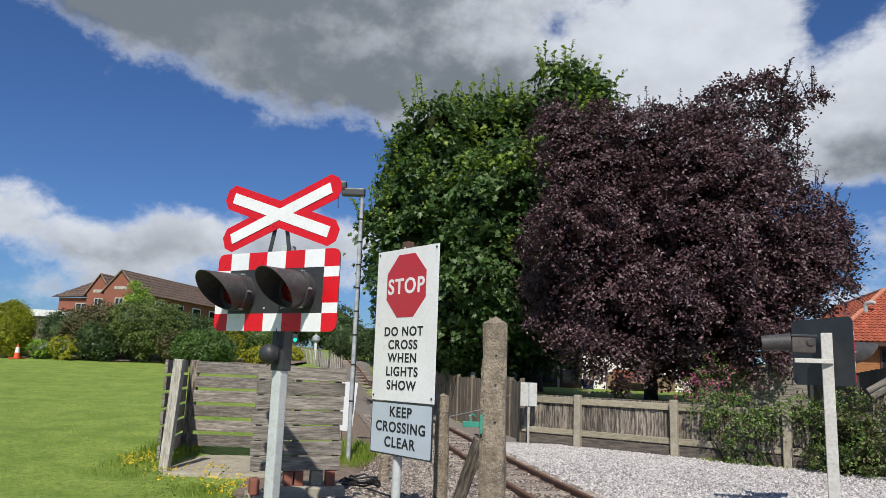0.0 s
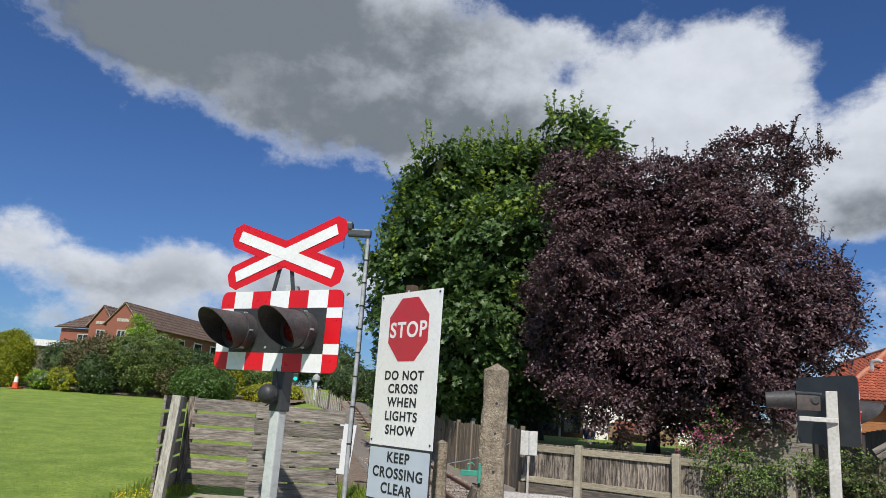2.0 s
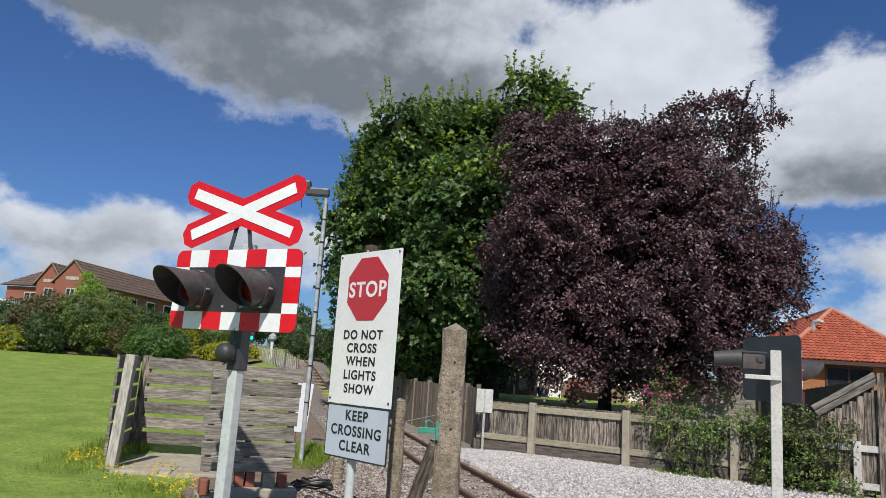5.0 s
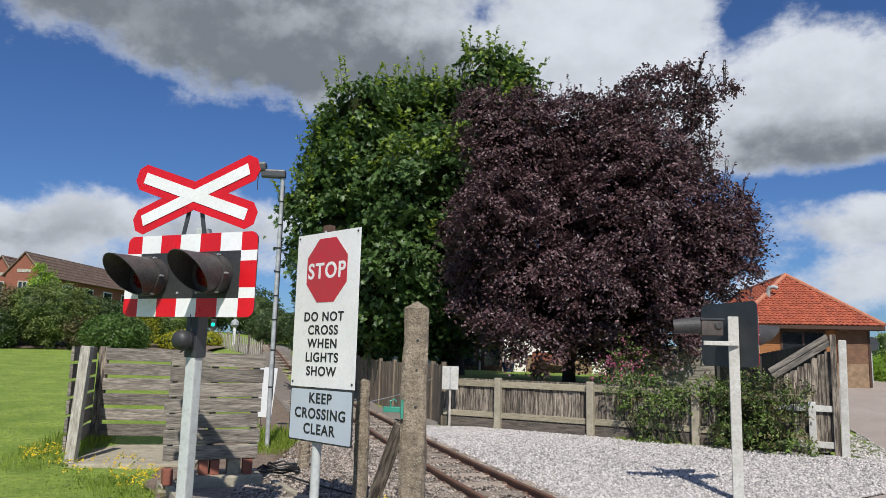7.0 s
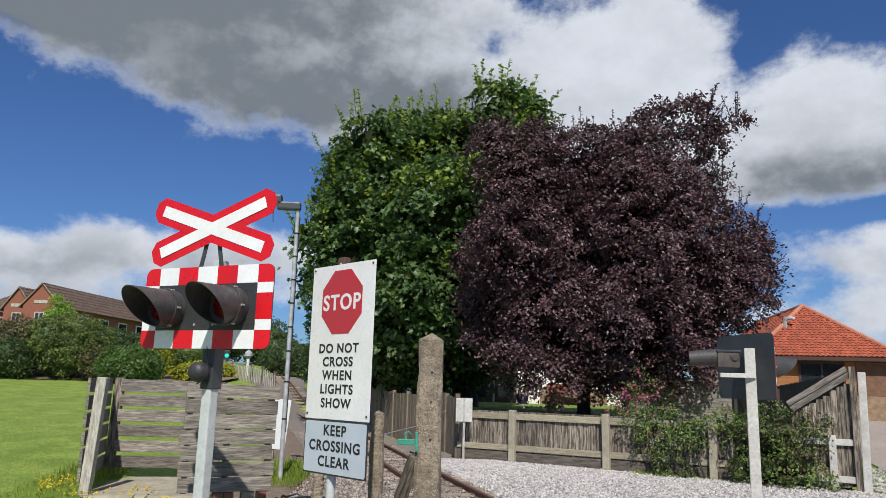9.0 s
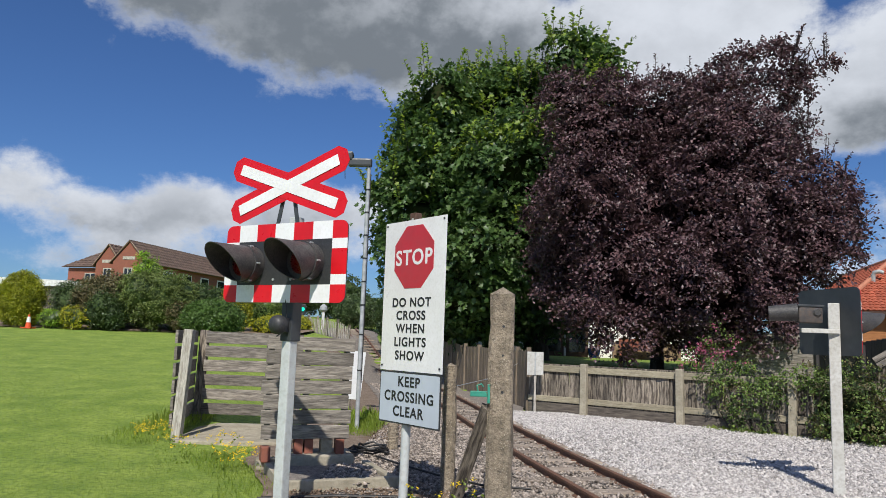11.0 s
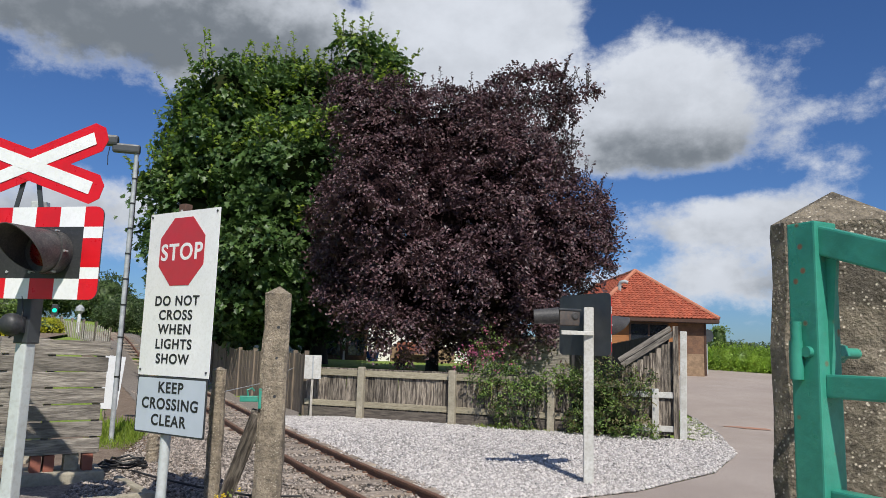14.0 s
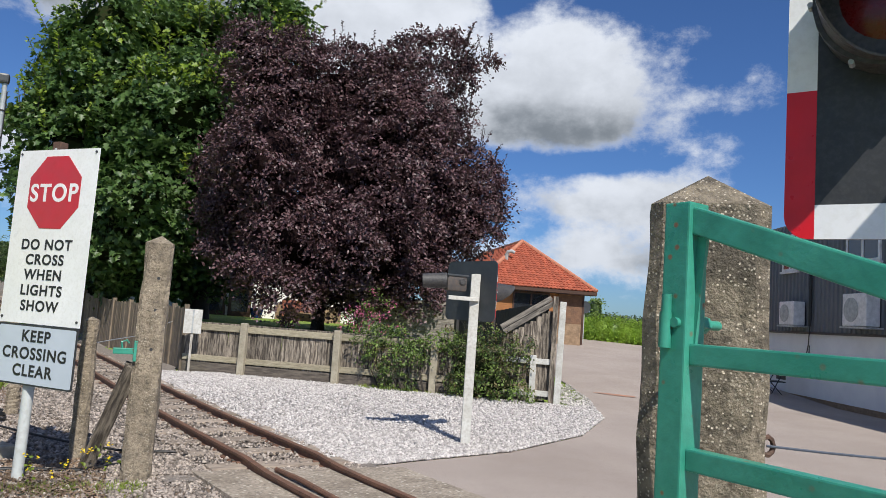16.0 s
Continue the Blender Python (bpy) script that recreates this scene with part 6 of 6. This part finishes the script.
def warehouse():
    ax, ay, bx, by = 18.2, 16.1, 15.9, 10.6
    yaw = math.degrees(math.atan2(by - ay, bx - ax))
    root = thing("warehouse", pose(ax, ay, 0.03, 0, 0, yaw), "industrial building with dark metal cladding over pale blockwork", "building")
    ln = 16.0
    wall_block(root, 0, 0, 0, ln, 10, 1.9, PALE_WALL, "base_wall", "pale grey lower wall")
    part("plinth_line", box(0, -0.03, 0, ln, 0.0, 0.14), STONEWALL, root, "darker brown strip along the foot of the wall")
    bm, rings = bmesh.new(), []
    n = int(ln / 0.2)
    for k in range(n):
        x = k * 0.2
        for q, y in ((0, -0.02), (0.1, -0.02), (0.125, -0.055), (0.175, -0.055)):
            rings.append((bm.verts.new((x + q, y, 1.86)), bm.verts.new((x + q, y, 4.9))))
    for a, b in zip(rings, rings[1:]):
        bm.faces.new((a[0], b[0], b[1], a[1]))
    part("cladding", bm, CLADDING, root, "dark grey ribbed metal cladding")
    wall_block(root, 0, 0, 1.9, ln, 10, 4.9, CLADDING, "upper_wall")
    part("drip_edge", box(-0.02, -0.09, 1.8, ln, 0.0, 1.86), GUTTER, root)
    for x, z, w, h in ((1.0, 3.55, 0.85, 1.05), (4.2, 3.55, 1.35, 1.05)):
        window(root, x, z, w, h, -0.07, UPVC)
    for x, s in ((1.55, 0.8), (4.65, 0.95)):
        u = part("air_unit", box(x, -0.42, 2.02, x + s, -0.1, 2.02 + s * 0.8, 0.02), UPVC, root, "white air conditioning unit")
        part("fan_grille", tube([(x + s * 0.38, -0.42, 2.02 + s * 0.4), (x + s * 0.38, -0.435, 2.02 + s * 0.4)], s * 0.3, 20), GALV, u, "round fan grille")
        part("shelf", box(x - 0.05, -0.45, 1.97, x + s + 0.05, -0.05, 2.01), GALV, u)
    part("downpipe", tube([(2.6, -0.1, 2.0), (2.6, -0.1, 4.2)], 0.04, 8), CABLE, root, "black downpipe")
    part("hanging_cable", tube([(2.6, -0.1, 2.0), (2.58, -0.12, 1.5), (2.5, -0.12, 1.25), (2.62, -0.12, 1.2), (2.64, -0.12, 1.5)], 0.015, 6), CABLE, root, "black hanging cable")
    c = thing("folding_chair", pose(17.1, 14.6, 0.05, 0, 0, yaw), "dark metal folding chair by the wall", "chair")
    part("seat", box(-0.25, -0.45, 0.42, 0.25, 0.0, 0.45), BLACK, c)
    part("backrest", box(-0.25, -0.02, 0.5, 0.25, 0.0, 0.85), BLACK, c)
    for x in (-0.23, 0.23):
        part("leg", tube([(x, -0.42, 0), (x, 0.0, 0.85)], 0.015, 6), BLACK, c)
        part("leg", tube([(x, 0.0, 0), (x, -0.42, 0.44)], 0.015, 6), BLACK, c)


warehouse()


def distant_trees():
    for k, (x, y, w, h) in enumerate(((30.7, 42.0, 0.9, 2.9), (-17, 70, 8, 5.5), (3, 62, 9, 8), (-11, 66, 5, 4.4), (42, 60, 14, 2.2), (52, 55, 14, 2.4), (60, 45, 14, 2.4))):
        shrub("distant_tree", x, y, w, h, DARK_SHRUB if k else SHRUB_LEAF, 0.24 if k else 0.16, "distant green tree on the skyline", 120 + k, 4 if k else 8, cat="tree")
    t = thing("bare_tree", pose(33.5, 37.0, 1.0), "bare leafless tree beyond the hedge", "tree")
    rng = random.Random(9)
    part("trunk", tube([(0, 0, 0), (0, 0, 1.6), (0.1, 0, 3.2)], [0.1, 0.07, 0.02], 8), BARK, t)
    for k in range(12):
        a, z = rng.uniform(0, 6.28), rng.uniform(0.9, 2.8)
        r = rng.uniform(0.5, 1.3)
        part("branch", tube([(0, 0, z), (r * 0.5 * math.cos(a), r * 0.5 * math.sin(a), z + 0.4), (r * math.cos(a), r * math.sin(a), z + 0.9)], [0.03, 0.02, 0.006], 5), BARK, t)
    c = thing("traffic_cone", pose(-18.55, 30.6, float(ground_height(-18.55, 30.6))), "orange and white traffic cone on the lawn edge", "traffic cone")
    part("base", box(-0.22, -0.22, 0, 0.22, 0.22, 0.05, 0.01), CONE, c)
    part("cone", tube([(0, 0, 0.05), (0, 0, 0.6)], [0.13, 0.035], 16), CONE, c, "", True)
    part("white_sleeve", tube([(0, 0, 0.26), (0, 0, 0.5)], [0.098, 0.057], 16), UPVC, c, "white reflective sleeve", True)


distant_trees()

# ---- grass, weeds and cables ----


def blades(name, n, seed, y0, y1, left, right, lo, hi, mat, label, lift=0.0, power=1.0):
    rng = np.random.RandomState(seed)
    P = spread(n, seed, y0, y1, left, right, lift, power)
    h = rng.uniform(lo, hi, len(P))
    u = unit(np.array((0, 0, 1.0)) + 0.35 * rng.normal(size=P.shape))
    v = unit(np.cross(u, rng.normal(size=P.shape)))
    P = P + u * h[:, None] * 0.45
    w = 0.12
    ob = scatter_mesh(name, mat, P, u, v * w, h, 0.05)
    return tagged(ob, label, "grass", kind="stuff")


def lawn_edge(y):
    return np.interp(y, (4.0, 5.0, 6.5, 7.5, 9.0, 12.0, 13.0, 16.0, 24.0), (-1.1, -1.3, -1.55, -1.7, -2.7, -3.9, -4.2, -2.6, -3.6))


blades("lawn_grass", 120000, 201, 4.5, 26.0, lambda y: -0.75 * y - 1.5, lambda y: float(lawn_edge(y)), 0.018, 0.042, GRASS_BLADE, "short mown grass blades of the lawn", power=2.3)
blades("edge_grass", 1700, 202, 4.6, 9.4, lambda y: lawn_edge(y) - 0.6, lambda y: lawn_edge(y) + 0.1, 0.04, 0.11, GRASS_BLADE, "longer grass along the lawn edge")
blades("post_grass", 1300, 203, 9.4, 12.4, lambda y: -4.7, lambda y: -4.0, 0.06, 0.22, GRASS_BLADE, "long grass round the bleached post")
blades("pole_grass", 1300, 204, 11.4, 13.6, lambda y: -1.9, lambda y: -1.2, 0.08, 0.35, GRASS_BLADE, "long grass tufts at the lamp pole")
blades("fence_grass", 1000, 205, 12.3, 14.3, lambda y: fence_x(y) - 0.45, lambda y: fence_x(y) + 0.1, 0.04, 0.16, GRASS_BLADE, "low weeds at the foot of the fence")


blades("verge_grass", 3600, 206, 5.8, 6.5, lambda y: -0.9, lambda y: 0.6, 0.03, 0.1, GRASS_BLADE, "sparse grass on the stony verge")


def flower_clump(x, y, r, n, h, seed):
    root = thing("yellow_flower_clump", pose(x, y, float(ground_height(x, y))), "clump of small bright yellow wild flowers in grass", "flowers", "yellow flower clumps")
    rng = np.random.RandomState(seed)
    a, q = rng.uniform(0, 6.28, n), r * np.sqrt(rng.rand(n))
    top = np.stack([q * np.cos(a), q * np.sin(a), h * rng.uniform(0.5, 1.1, n)], 1)
    foliage("leaves", GRASS_BLADE, [(0, 0, h * 0.35, r, r, h * 0.45)], 150, 0.035, seed, root, 4, 0.05, 1.5, 0.8, 0.0)
    k = 6
    P = np.repeat(top, k, 0) + rng.normal(size=(n * k, 3)) * 0.012
    u = unit(rng.normal(size=P.shape) * (1, 1, 0.3))
    v = unit(np.cross(u, rng.normal(size=P.shape) * 0.3 + (0, -0.5, 1)))
    tagged(scatter_mesh("petals", YELLOW_FLOWER, P, u, v, 0.024, parent=root), kind="stuff")


for k, (x, y, r, n, h) in enumerate(((-3.95, 9.7, 0.28, 34, 0.3), (-2.75, 9.0, 0.22, 16, 0.35), (-2.35, 8.3, 0.3, 38, 0.28), (-3.2, 8.7, 0.3, 18, 0.3), (-0.15, 6.5, 0.18, 5, 0.28), (0.25, 6.8, 0.14, 4, 0.28))):
    flower_clump(x, y, r, n, h, 300 + k)

coil = thing("cable_coil", pose(-1.05, 9.6, 0.06), "tangle of black cable lying on the ballast", "cable")
rng_c = random.Random(8)
for k in range(3):
    part("loop", tube([((0.28 - 0.05 * k) * math.cos(a * 0.42) + 0.03 * k, (0.2 + 0.03 * k) * math.sin(a * 0.42), 0.02 + 0.03 * k + rng_c.uniform(0, 0.04)) for a in range(16)], 0.014, 6), CABLE, coil)
runs = thing("ground_cable", pose(0, 0, 0), "black cable running along the ground beside the signs", "cable")
part("cable", tube([(-1.7, 6.75, 0.06), (-1.0, 6.95, 0.07), (-0.4, 7.05, 0.06), (0.1, 6.95, 0.06), (0.5, 7.2, 0.07)], 0.016, 8), CABLE, runs)
part("cable", tube([(-0.9, 9.3, 0.08), (-0.5, 8.6, 0.1), (-0.1, 8.1, 0.1), (0.4, 7.6, 0.1), (0.9, 7.5, 0.1)], 0.012, 8), CABLE, runs)

LITTER = leaf_material("dead_leaf", (0.1, 0.065, 0.042), (0.27, 0.19, 0.125), 0.15, 0.8)


def leaf_litter():
    rng = np.random.RandomState(77)
    P = np.concatenate([spread(4200, 78, 5.6, 7.4, lambda y: float(lawn_edge(y)) + 0.02, lambda y: 0.3, 0.055), spread(900, 79, 11.0, 13.0, lambda y: -1.3, lambda y: -0.7, 0.05)])
    P[:, 2] += rng.rand(len(P)) * 0.02
    u = unit(rng.normal(size=P.shape) * (1, 1, 0.3))
    v = unit(np.cross(u, rng.normal(size=P.shape) * 0.35 + (0, 0, 1)))
    tagged(scatter_mesh("leaf_litter", LITTER, P, u, v, rng.uniform(0.018, 0.045, len(P)), 0.2), "dead brown leaves and bark on the soil", "leaf litter", kind="stuff")


leaf_litter()


def road_extras():
    mark = material("orange_spray_paint", (0.42, 0.2, 0.12), 0.9, color2=(0.3, 0.2, 0.16), scale=9)
    verts, faces = [], []
    for k in range(12):
        a = 2 * math.pi * k / 12
        x, y = 10.97 + 0.42 * math.cos(a) * (1 + 0.2 * math.sin(3 * a)) * 0.8, 13.88 - 0.34 * math.cos(a) + 0.22 * math.sin(a)
        verts.append((x, y, float(ground_height(x, y)) + 0.04))
    faces.append(tuple(range(12)))
    tagged(link_mesh("paint_mark", verts, faces, mark), "faded orange spray mark on the tarmac", "road marking", kind="structure")
    d = thing("satellite_dish", pose(19.2, 27.0, float(ground_height(19.2, 27.0))), "small dark satellite dish on a thin pole", "satellite dish")
    part("pole", tube([(0, 0, 0), (0, 0, 1.6)], 0.03, 8), GALV, d)
    part("dish", tube([(0, -0.1, 1.62), (0, -0.04, 1.62), (0, 0.02, 1.62)], [0.27, 0.24, 0.08], 18), BOARD_BACK, d, "dark grey dish", True)
    w = thing("fence_wire", pose(0.05, 7.5, 1.1), "thin plain wire strung from the short post", "wire")
    part("wire", tube([(0.06, 0.05, 0), (0.5, 3.0, -0.06), (1.3, 8.6, 0.0)], 0.005, 5), GALV, w)


road_extras()
